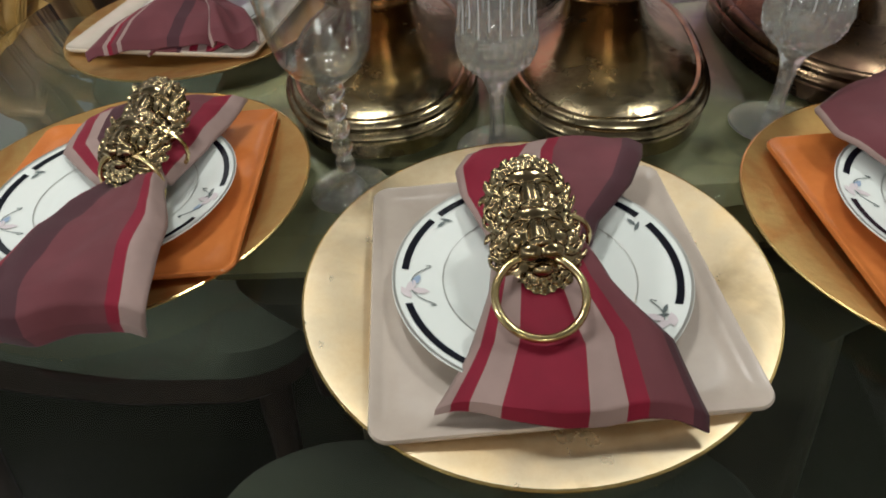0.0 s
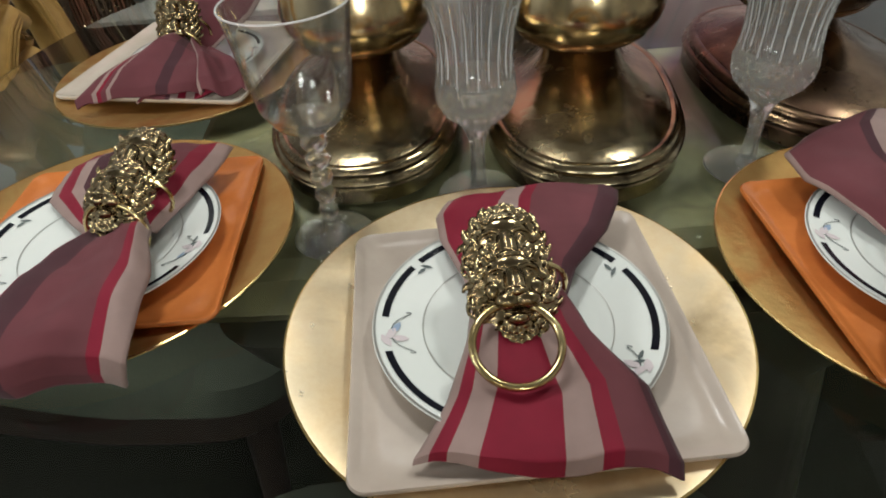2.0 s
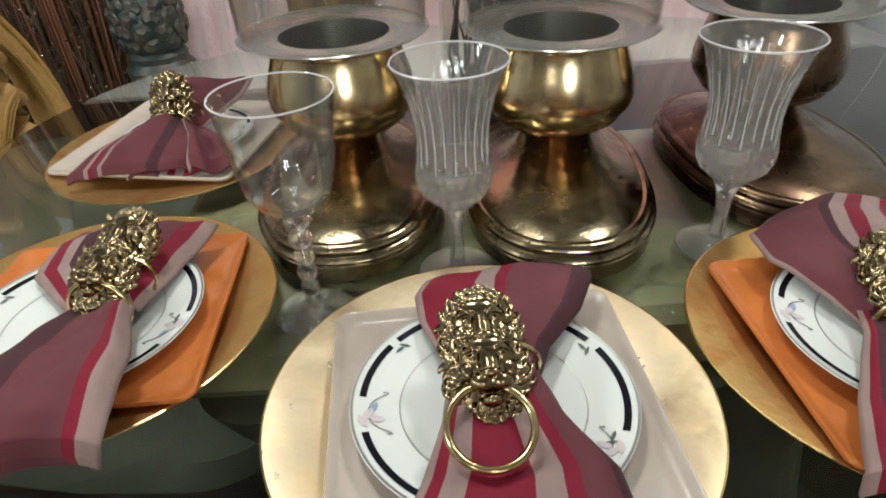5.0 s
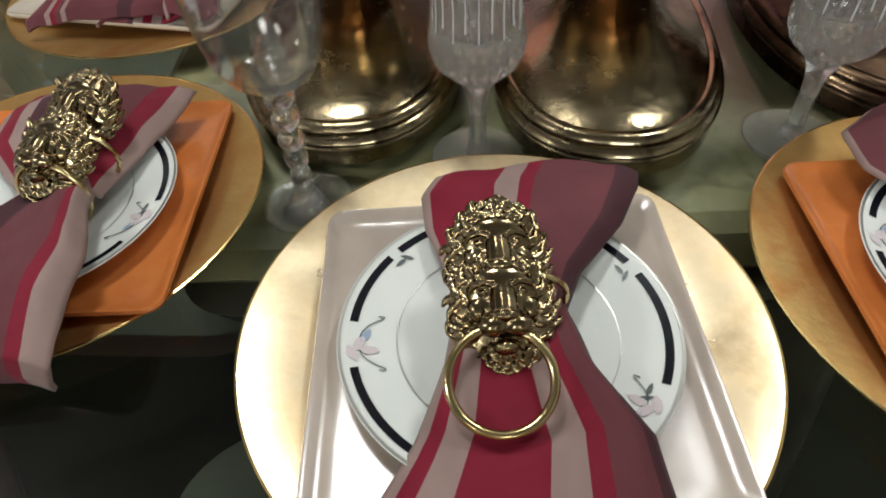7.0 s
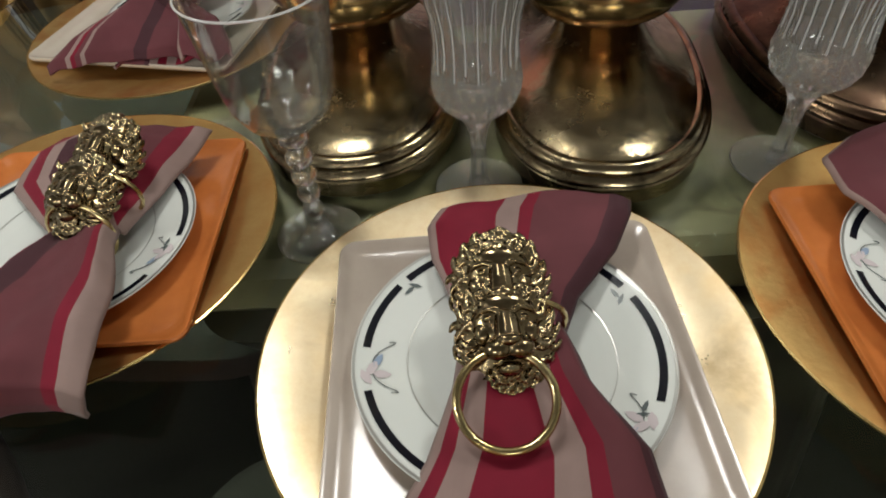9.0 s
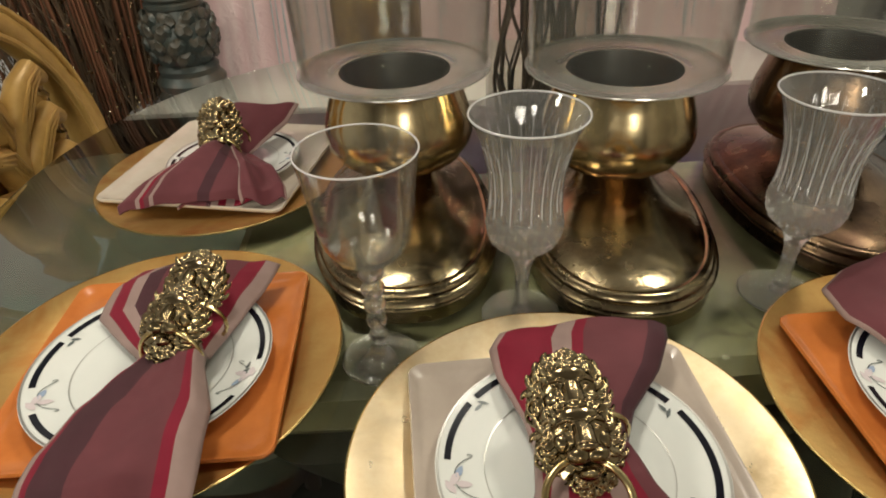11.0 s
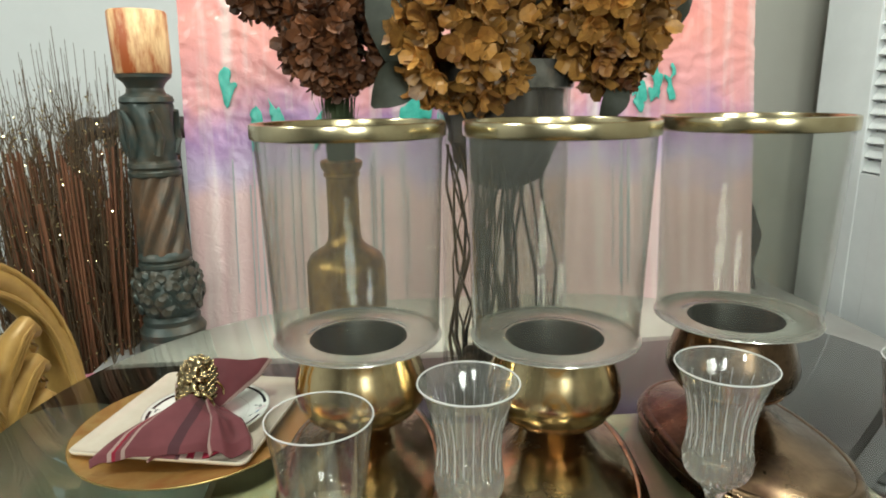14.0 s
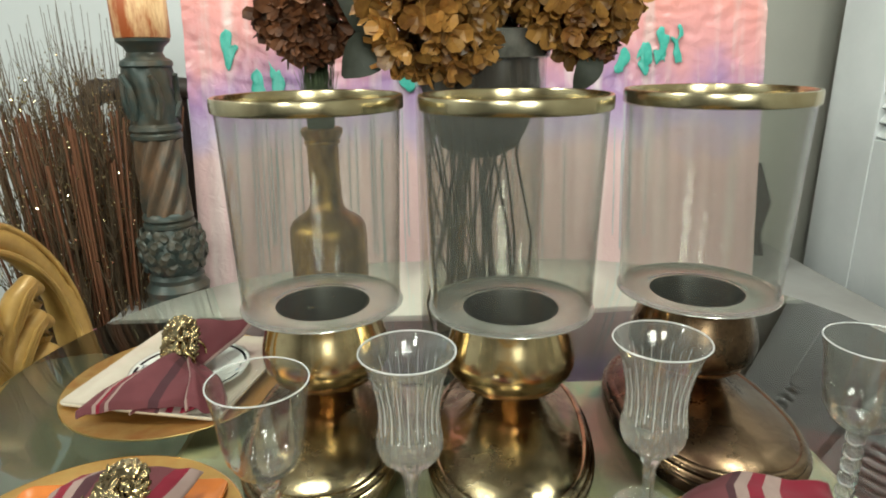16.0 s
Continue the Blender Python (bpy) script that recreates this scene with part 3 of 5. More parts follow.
def fan(name, parent, rows, mat, seed=0.0, folds=2.0, lift=0.006, label=""):
    """One half of a cinched napkin. rows: along, left, right, height, arch of the middle."""
    bm = bmesh.new()
    uv = bm.loops.layers.uv.new("UVMap")
    nu, nv = 40, 34
    grid = []
    for j in range(nv + 1):
        f = j / nv * (len(rows) - 1)
        k = min(int(f), len(rows) - 2)
        w = f - k
        w = w * w * (3 - 2 * w) * 0.5 + w * 0.5
        v, left, right, height, arch, skew = [p + (q - p) * w for p, q in zip((*rows[k], 0)[:6], (*rows[k + 1], 0)[:6])]
        row = []
        for i in range(nu + 1):
            u = i / nu
            pinch = max(0.0, 1 - (right - left) / 0.13)
            wave = math.sin(u * folds * 2 * math.pi + seed) * lift * (0.25 + pinch * 1.5)
            wave += noise.noise(Vector((u * 2.5 + seed, v * 18, seed))) * 0.006 + noise.noise(Vector((u * 6 + v * 20 + seed, v * 34, seed))) * 0.0026
            z = height + arch * (1 - (2 * u - 1) ** 2) + wave
            edge = max(0, abs(2 * u - 1) - 0.82) / 0.18
            row.append(bm.verts.new((left + (right - left) * u, v + skew * (u - 0.5) + 0.004 * math.sin(u * 8 + seed), z - 0.005 * edge)))
        grid.append(row)
    for j in range(nv):
        for i in range(nu):
            f = bm.faces.new((grid[j][i], grid[j][i + 1], grid[j + 1][i + 1], grid[j + 1][i]))
            for loop, (a, b) in zip(f.loops, ((i, j), (i + 1, j), (i + 1, j + 1), (i, j + 1))):
                loop[uv].uv = (a / nu, b / nv)
    ob = part(name, bm, mat, parent, label)
    solid = ob.modifiers.new("thickness", "SOLIDIFY")
    solid.thickness, solid.offset = 0.003, -1
    return ob


def napkin(label, front, back, front_cloth, back_cloth, seed, folds=1.6, more=()):
    x, y = (front[0][1] + front[0][2]) / 2, front[0][0]
    t = thing("napkin", pose(x, y, 0.786), label, "napkin", "napkins on the plates")
    shift = lambda rows: [(r[0] - y, r[1] - x, r[2] - x, r[3] - 0.786, *r[4:]) for r in rows]
    fan("front_fan", t, shift(front), front_cloth, seed, folds)
    fan("back_fan", t, shift(back), back_cloth, seed + 2, folds * 0.7)
    for rows, cloth in more:
        fan("side_flap", t, shift(rows), cloth, seed + 3, 0.8)
    return t


charger(0.002, 0.003, GOLD_LEAF, "pale gold leaf charger plate on the glass table", 0.1645)
charger(-0.342, 0.142, GOLD_DEEP, "deep gold charger plate under an orange plate", 0.165)
charger(0.339, 0.036, GOLD_DEEP, "deep gold charger plate holding an orange plate", 0.165)
charger(-0.367, 0.506, GOLD_DEEP, "deep gold charger plate under a cream plate", 0.165)
square_plate(0.004, -0.011, 1.8, 0.233, GREY_GLAZE, "square grey glazed plate with raised rim")
square_plate(-0.332, 0.131, 0.5, 0.231, ORANGE_GLAZE, "square orange glazed plate on a gold charger")
square_plate(0.331, 0.024, 0.5, 0.225, ORANGE_GLAZE, "square orange glazed plate beside the crystal goblet")
square_plate(-0.363, 0.525, -12.9, 0.252, CREAM_GLAZE, "square cream glazed plate on a gold charger")
for x, y, a, k in ((0.004, -0.011, -2, 0.968), (-0.335, 0.119, 19, 0.977), (0.333, 0.026, -25, 0.961), (-0.352, 0.515, 34, 0.862)):
    plate = salad_plate(x, y, TABLE + 0.0235, a, "small round white plate with navy rim on cream plate" if k < 0.9 else "round white porcelain plate with navy floral rim")
    plate.matrix_world = plate.matrix_world @ Matrix.Scale(k, 4)

napkin("crimson napkin with taupe and plum stripes",
       [(-0.130, -0.071, 0.078, 0.784, 0.004, -0.020), (-0.125, -0.070, 0.080, 0.788, 0.008, -0.014), (-0.085, -0.049, 0.073, 0.793, 0.010), (-0.046, -0.033, 0.047, 0.798, 0.014), (0.003, -0.026, 0.037, 0.797, 0.012)],
       [(-0.012, -0.026, 0.035, 0.795, 0.012), (0.022, -0.031, 0.050, 0.798, 0.012), (0.061, -0.045, 0.082, 0.800, 0.010), (0.091, -0.048, 0.098, 0.804, 0.010), (0.107, -0.037, 0.102, 0.806, 0.008), (0.112, -0.035, 0.103, 0.798, 0.004)],
       CLOTH_FRONT, CLOTH_FRONT_BACK, 1.0, 1.2)
napkin("plum napkin with crimson and taupe edge stripes",
       [(-0.033, -0.376, -0.266, 0.772, 0.001), (-0.036, -0.379, -0.262, 0.784, 0.003), (-0.033, -0.379, -0.258, 0.797, 0.006), (-0.020, -0.377, -0.256, 0.803, 0.010), (0.005, -0.374, -0.257, 0.806, 0.012), (0.045, -0.363, -0.261, 0.806, 0.014), (0.091, -0.341, -0.278, 0.800, 0.012), (0.122, -0.335, -0.286, 0.795, 0.010)],
       [(0.112, -0.335, -0.282, 0.794, 0.010), (0.138, -0.363, -0.271, 0.797, 0.008), (0.176, -0.400, -0.259, 0.796, 0.010), (0.218, -0.402, -0.245, 0.799, 0.012), (0.236, -0.389, -0.241, 0.798, 0.008)],
       CLOTH_LEFT, CLOTH_LEFT_BACK, 2.2, 1.0)
napkin("plum napkin with taupe and crimson stripes",
       [(-0.099, 0.221, 0.372, 0.770, 0.004), (-0.095, 0.221, 0.371, 0.788, 0.008), (-0.049, 0.241, 0.362, 0.800, 0.012), (0.009, 0.280, 0.348, 0.800, 0.014), (0.043, 0.296, 0.351, 0.797, 0.012)],
       [(0.033, 0.297, 0.348, 0.796, 0.012), (0.062, 0.284, 0.369, 0.799, 0.012), (0.107, 0.257, 0.411, 0.803, 0.012), (0.142, 0.256, 0.432, 0.806, 0.012), (0.165, 0.286, 0.438, 0.808, 0.008)],
       CLOTH_LEFT, CLOTH_RIGHT, 3.1, 1.2)
napkin("rose plum napkin with thin pale stripes, loosely knotted",
       [(0.396, -0.462, -0.318, 0.782, 0.002, 0.020), (0.402, -0.464, -0.315, 0.790, 0.004, 0.020), (0.425, -0.448, -0.310, 0.800, 0.010, 0.015), (0.455, -0.415, -0.312, 0.806, 0.016, 0.005), (0.485, -0.392, -0.326, 0.804, 0.012), (0.515, -0.384, -0.334, 0.800, 0.010)],
       [(0.505, -0.388, -0.330, 0.800, 0.010), (0.530, -0.398, -0.304, 0.806, 0.012, 0.01), (0.555, -0.402, -0.282, 0.818, 0.010, 0.02), (0.575, -0.392, -0.268, 0.834, 0.004, 0.03)],
       CLOTH_BACK, CLOTH_PLUM, 4.4, 1.3,
       [([(0.388, -0.316, -0.262, 0.786, 0.003, 0.012), (0.400, -0.320, -0.264, 0.795, 0.008, 0.014), (0.440, -0.326, -0.282, 0.802, 0.012, 0.01), (0.485, -0.345, -0.320, 0.804, 0.008)], CLOTH_PLUM),
        ([(0.398, -0.400, -0.290, 0.780, 0.0, 0.004), (0.420, -0.395, -0.292, 0.785, 0.004), (0.470, -0.370, -0.320, 0.794, 0.006)], CLOTH_RIGHT)])

napkin_ring(-0.001, -0.020, 0.822, 2, "antique brass napkin ring with two lion masks", scale=0.87, hang=-0.005)
napkin_ring(-0.308, 0.128, 0.822, -9, "antique brass lion napkin ring on plum cloth", (30, 36), (0.052, 0.006), 82, 0.84)
napkin_ring(0.325, 0.035, 0.818, -12, "antique brass lion napkin ring beside striped cloth", (26, 26), (0.028, 0.002), 82, 0.86)
napkin_ring(-0.362, 0.508, 0.822, 4, "antique brass lion napkin ring on rose cloth", (52, 56), (0.020, 0.020), 88, 0.8)


# ---- glasses ----
def cut_goblet(x, y, label, turn=0):
    t = thing("goblet", pose(x, y, TABLE + 0.001, 0, 0, turn) @ Matrix.Diagonal((1, 1, 0.975, 1)), label, "goblet", "goblets round the table")
    outer = [(0.0066, 0.046), (0.0075, 0.058), (0.0100, 0.068), (0.0150, 0.078), (0.0235, 0.087), (0.0300, 0.094), (0.0332, 0.102), (0.0345, 0.112), (0.0325, 0.126), (0.0310, 0.145), (0.0325, 0.165), (0.0375, 0.188), (0.0440, 0.206), (0.0500, 0.217)]
    inner = [(0.0488, 0.2168), (0.0428, 0.205), (0.0362, 0.187), (0.0308, 0.165), (0.0290, 0.145), (0.0298, 0.126), (0.0305, 0.112), (0.0285, 0.102), (0.0200, 0.094), (0.0, 0.090)]
    fine = []
    for (r0, z0), (r1, z1) in zip(outer, outer[1:]):
        fine += [(r0 + (r1 - r0) * q / 4, z0 + (z1 - z0) * q / 4) for q in range(4)]
    low = [(0, 0.046)] + [p for p in fine if p[1] < 0.124] + [(0.0300, 0.1245), (0.0296, 0.118), (0.0265, 0.106), (0.0190, 0.097), (0, 0.093)]
    high = [p for p in fine if p[1] > 0.121] + [outer[-1]] + [p for p in inner if p[1] > 0.125]
    def flutes(prof, outside):
        def wave(a, k):
            z = prof[k][1]
            if k >= outside or z < 0.072 or z > 0.204:
                return 1
            if z < 0.122:
                p = (z - 0.072) / 0.050 * 2 * math.pi
                return 0.955 + 0.08 * max(abs(math.cos(a * 11 + p)), abs(math.cos(a * 11 - p))) ** 2 * min(1, (z - 0.070) / 0.015)
            return 1 + (0.06 * abs(math.cos(a * 11)) - 0.025) * min(1, (0.206 - z) / 0.03)
        return wave
    bowl = part("bowl", lathe(high, 176, flutes(high, len([p for p in fine if p[1] > 0.121]))), SHEER, t, "flared fluted crystal bowl")
    part("bowl_base", lathe(low, 176, flutes(low, 1 + len([p for p in fine if p[1] < 0.124]))), CRYSTAL, t, "diamond cut crystal bottom")
    # the ring's white colour imitates the highlight along the rim
    part("rim", lathe([(0.0494 + 0.0009 * math.cos(q), 0.217 + 0.0009 * math.sin(q)) for q in (0, 1.05, 2.1, 3.14, 4.2, 5.24)], 96, closed=True), CUT_AND_GLINT, bowl, "rounded rim whitened as a glint")
    for k in range(22):
        a = 2 * math.pi * (k + 0.5) / 22
        lo = (k % 2) * 0.008
        pts = [(r * math.cos(a), r * math.sin(a), z) for r, z in ((0.0318, 0.124 + lo), (0.0308, 0.145), (0.0320, 0.165), (0.0369, 0.188), (0.0405, 0.199 - lo))]
        part("cut_groove", tube(pts, 0.0006, 5, None, 0.35), CUT_AND_GLINT, bowl)
    part("stem", lathe([(0, 0.004), (0.0105, 0.0045), (0.0076, 0.012), (0.0066, 0.030), (0.0066, 0.0462), (0, 0.0462)], 8), CRYSTAL, t, "", smooth=False)
    part("foot", lathe([(0, 0), (0.0375, 0), (0.0385, 0.001), (0.0375, 0.0022), (0.018, 0.0045), (0, 0.0062)], 64), CRYSTAL, t)
    return t


def beaded_goblet(x, y, label, square=False):
    t = thing("goblet", pose(x, y, TABLE + 0.001) @ Matrix.Diagonal((0.955, 0.955, 0.955, 1)), label, "goblet", "goblets round the table")
    outer = [(0.008, 0.112), (0.018, 0.116), (0.030, 0.126), (0.0385, 0.142), (0.0425, 0.165), (0.0455, 0.195), (0.0495, 0.221)]
    inner = [(0.0485, 0.221), (0.0443, 0.195), (0.0412, 0.165), (0.0372, 0.144), (0.0290, 0.130), (0.016, 0.121), (0.0, 0.1185)]
    part("bowl", lathe([(0, 0.112)] + outer + inner, 96), THIN, t, "plain clear bowl")
    part("bowl_base", lathe([(0, 0.1125), (0.010, 0.1135), (0.020, 0.1180), (0.028, 0.1255), (0.024, 0.1235), (0.012, 0.1200), (0, 0.1190)], 64), GLASS, t, "thick glass bottom of the bowl")
    # whitened ring painted in as the bright edge line of the bowl
    part("rim", lathe([(0.0490 + 0.0008 * math.cos(q), 0.221 + 0.0008 * math.sin(q)) for q in (0, 1.05, 2.1, 3.14, 4.2, 5.24)], 96, closed=True), CUT_AND_GLINT, t, "fine rim whitened as a glint")
    n = 5
    for k in range(n):
        z = 0.022 + 0.018 * k + 0.009
        bm = bmesh.new()
        if square:
            bmesh.ops.create_cube(bm, size=0.017, matrix=Matrix.Translation((0, 0, z)) @ pose(0, 0, 0, 0, 0, 20))
            bmesh.ops.bevel(bm, geom=bm.edges[:], offset=0.003, segments=2, affect="EDGES")
        else:
            ball(bm, (0, 0, z), (0.0088 + 0.0008 * k, 0.0088 + 0.0008 * k, 0.0096), 3)
        part("stem_bead", bm, GLASS, t)
    part("foot", lathe([(0, 0), (0.0365, 0), (0.0375, 0.001), (0.0365, 0.0022), (0.016, 0.0055), (0.0085, 0.013), (0.007, 0.0232), (0, 0.0232)], 64), GLASS, t)
    return t


beaded_goblet(-0.142, 0.141, "clear glass goblet with beaded stem")
cut_goblet(-0.005, 0.191, "cut crystal goblet with flared fluted bowl")
cut_goblet(0.258, 0.199, "cut crystal goblet beside an orange plate", 9)
beaded_goblet(0.472, 0.182, "clear glass goblet with stacked cube stem", True)


# ---- hurricane lamps ----
def oval_rings(rings, n=96, power=2.35):
    """Skins rings of (half width, half length, height, shift along y): ovals that turn round as they narrow."""
    bm = bmesh.new()
    rows = []
    for rx, ry, z, shift in rings:
        p = 2 + (power - 2) * min(1, max(0, ry / rx - 1) / 0.6)
        row = []
        for i in range(n):
            a = 2 * math.pi * i / n
            g = (abs(math.cos(a)) ** p + abs(math.sin(a)) ** p) ** (-1 / p)
            row.append(bm.verts.new((rx * g * math.cos(a), ry * g * math.sin(a) + shift, z)))
        rows.append(row)
    for a, b in zip(rows, rows[1:]):
        for i in range(n):
            bm.faces.new((a[i], a[(i + 1) % n], b[(i + 1) % n], b[i]))
    return bm


def hurricane(x, y, label, turn=0, wide=1.0, brass=None, bowl=None):
    t = thing("hurricane_lamp", pose(x, y, TABLE + 0.001, 0, 0, turn), label, "candle holder", "hurricane lamps along the table")
    brass, bowl = brass or BRASS_BASE, bowl or BRASS
    w, l, back = 0.104 * wide, 0.172, -0.034
    edge = lambda d, z: (w - d, l - d, z, back)
    part("base", oval_rings([edge(0.09, 0), edge(0.004, 0), edge(0.001, 0.003), edge(0.0015, 0.017), edge(0.003, 0.0185), edge(0, 0.021), edge(-0.0015, 0.0245), edge(0.0005, 0.028), edge(0.004, 0.0295),
                             edge(0.0042, 0.031), edge(0.0035, 0.0335), edge(0.005, 0.0365), edge(0.009, 0.0385), edge(0.013, 0.039), edge(0.0145, 0.0382), edge(0.06, 0.037)]), brass, t, "stepped oval brass foot")
    part("dome", oval_rings([(w - 0.0142, l - 0.0142, 0.0384, back), (w - 0.019, l - 0.021, 0.0415, back), (0.074 * wide, 0.133, 0.0455, back * 0.95), (0.064, 0.108, 0.050, back * 0.8), (0.054, 0.083, 0.056, back * 0.6), (0.046, 0.062, 0.064, back * 0.35), (0.041, 0.048, 0.072, back * 0.15), (0.0395, 0.041, 0.079, 0), (0.041, 0.041, 0.087, 0)]), brass, t, "tarnished brass dome")
    part("collar", lathe([(0.040, 0.0835), (0.054, 0.084), (0.064, 0.0875), (0.0705, 0.0925), (0.0715, 0.0965), (0.066, 0.099), (0.045, 0.097)], 96, closed=True), COPPER, t, "coppery lower lip")
    part("bulb", lathe([(0.0695, 0.0962), (0.0765, 0.1015), (0.0815, 0.109), (0.0838, 0.118), (0.0836, 0.128), (0.0812, 0.140), (0.0776, 0.152), (0.0740, 0.163), (0.0712, 0.173), (0.0702, 0.180), (0.073, 0.1855)], 96), bowl, t, "polished brass bulb")
    part("flange", lathe([(0.0615, 0.1850), (0.066, 0.1843), (0.080, 0.1850), (0.0985, 0.1872), (0.1030, 0.1895), (0.1044, 0.1905), (0.1040, 0.1917), (0.1015, 0.1912), (0.0970, 0.1890), (0.080, 0.1868), (0.067, 0.1864), (0.0630, 0.1880), (0.0605, 0.1875)], 96, closed=True), PEWTER, t, "dished silvery rim")
    part("candle_well", lathe([(0.0612, 0.1868), (0.058, 0.178), (0.056, 0.152), (0.050, 0.135), (0, 0.130)], 64), SHADED_HOLE, t, "candle well with its inner shade in the colour")
    shade = part("glass_shade", lathe([(0.0975, 0.1900), (0.0995, 0.1912), (0.1010, 0.194), (0.1085, 0.437), (0.1071, 0.437), (0.0994, 0.1945), (0.0970, 0.1915)], 96, closed=True), CHIMNEY, t, "clear glass chimney")
    part("rim_band", lathe([(0.1068, 0.4365), (0.1105, 0.4345), (0.1122, 0.4355), (0.1128, 0.438), (0.1128, 0.4485), (0.1120, 0.4512), (0.1100, 0.4520), (0.1075, 0.4515), (0.1068, 0.449)], 96, closed=True), BAND, shade, "polished brass rim band")
    return t


hurricane(-0.118, 0.388, "brass hurricane lamp with clear glass chimney", 1)
hurricane(0.124, 0.358, "polished brass hurricane lamp with clear glass chimney", -7)
hurricane(0.381, 0.396, "darker brass hurricane lamp with clear glass chimney", 2, 1.08, BRASS_DARK, BRASS_DARK)


# ---- amber bottle with dried grass ----
bottle = thing("bottle", pose(-0.150, 0.690, TABLE + 0.001), "amber gold mosaic bottle standing on the glass table", "bottle")
part("body", lathe([(0, 0), (0.061, 0), (0.065, 0.006), (0.0665, 0.05), (0.0665, 0.195), (0.0655, 0.208), (0.060, 0.220), (0.048, 0.229), (0.036, 0.236), (0.029, 0.246), (0.0268, 0.262), (0.0262, 0.30), (0.0262, 0.352), (0.029, 0.362), (0.0345, 0.370), (0.0350, 0.378), (0.030, 0.381), (0.024, 0.378), (0.022, 0.365), (0, 0.363)], 64), BOTTLE, bottle)
part("neck_ring", lathe([(0.0262, 0.352), (0.0300, 0.354), (0.0300, 0.359), (0.027, 0.361)], 48, closed=True), BOTTLE, bottle)
rng = random.Random(5)
grass = thing("dried_grass", pose(-0.150, 0.690, TABLE + 0.001), "dried green grass tuft standing in the bottle", "dried grass")
bm = bmesh.new()
for k in range(220):
    a, r = rng.uniform(0, 6.28), rng.uniform(0.001, 0.021)
    s = rng.uniform(0.8, 2.0)
    h = rng.uniform(0.46, 0.64)
    tube([(r * math.cos(a), r * math.sin(a), 0.366), (r * 1.2 * math.cos(a), r * 1.2 * math.sin(a), 0.43), (r * s * math.cos(a), r * s * math.sin(a), h)], 0.0012, 3, bm, 0.3)
tagged(part("grass_blades", bm, GRASS_GREEN, grass), kind="stuff")


# ---- vase of hydrangeas ----
VX, VY = 0.112, 0.650
vase = thing("vase", pose(VX, VY, TABLE + 0.001), "wide clear glass cylinder vase holding bare branches", "vase")
part("body", lathe([(0, 0), (0.098, 0), (0.102, 0.004), (0.104, 0.505), (0.109, 0.522), (0.109, 0.527), (0.105, 0.527), (0.100, 0.505), (0.098, 0.010), (0, 0.010)], 64), VASE_GLASS, vase)
part("rim_band", lathe([(0.1055, 0.488), (0.1085, 0.490), (0.1115, 0.520), (0.1105, 0.529), (0.104, 0.529), (0.1025, 0.50)], 64, closed=True), material("smoky_rim", (0.25, 0.24, 0.22), 0.2, 0.6, (0.12, 0.12, 0.11), 30, 0.5), vase, "dark glossy rim")
bunch = thing("hydrangea_bouquet", pose(VX, VY, TABLE + 0.001), "dried golden brown hydrangea bouquet in the glass vase", "bouquet")
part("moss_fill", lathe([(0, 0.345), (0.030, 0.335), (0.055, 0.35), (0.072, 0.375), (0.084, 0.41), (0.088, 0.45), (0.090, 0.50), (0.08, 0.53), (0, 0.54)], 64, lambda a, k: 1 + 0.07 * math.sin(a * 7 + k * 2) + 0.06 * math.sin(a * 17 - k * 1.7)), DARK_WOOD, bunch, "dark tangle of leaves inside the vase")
for k in range(34):
    a, r = rng.uniform(0, 6.28), rng.uniform(0.02, 0.088)
    if k < 14:
        a = rng.uniform(2.5, 4.2)
    pts = [(r * math.cos(a), r * math.sin(a), 0.013)]
    sway = rng.uniform(-0.9, 0.9)
    for q in range(1, 7):
        b = a + sway * q / 6
        rr = min(0.092, max(0.01, r + 0.02 * math.sin(q * 1.1 + k)))
        pts.append((rr * math.cos(b) + rng.uniform(-0.005, 0.005), rr * math.sin(b) + rng.uniform(-0.005, 0.005), 0.013 + 0.065 * q))
    part("branch", tube(pts, rng.uniform(0.0018, 0.0042), 6, None, 0.7), BRANCH, bunch)
for k in range(9):
    a, r = rng.uniform(0, 6.28), rng.uniform(0.03, 0.07)
    bm = ball(bmesh.new(), (r * math.cos(a), r * math.sin(a), 0.030), (0.024, 0.022, 0.018), 2)
    for v in bm.verts:
        v.co += Vector((1, 1, 1)) * 0.006 * noise.noise(v.co * 90)
    part("pod", bm, BRANCH, bunch, "dark dried pod")


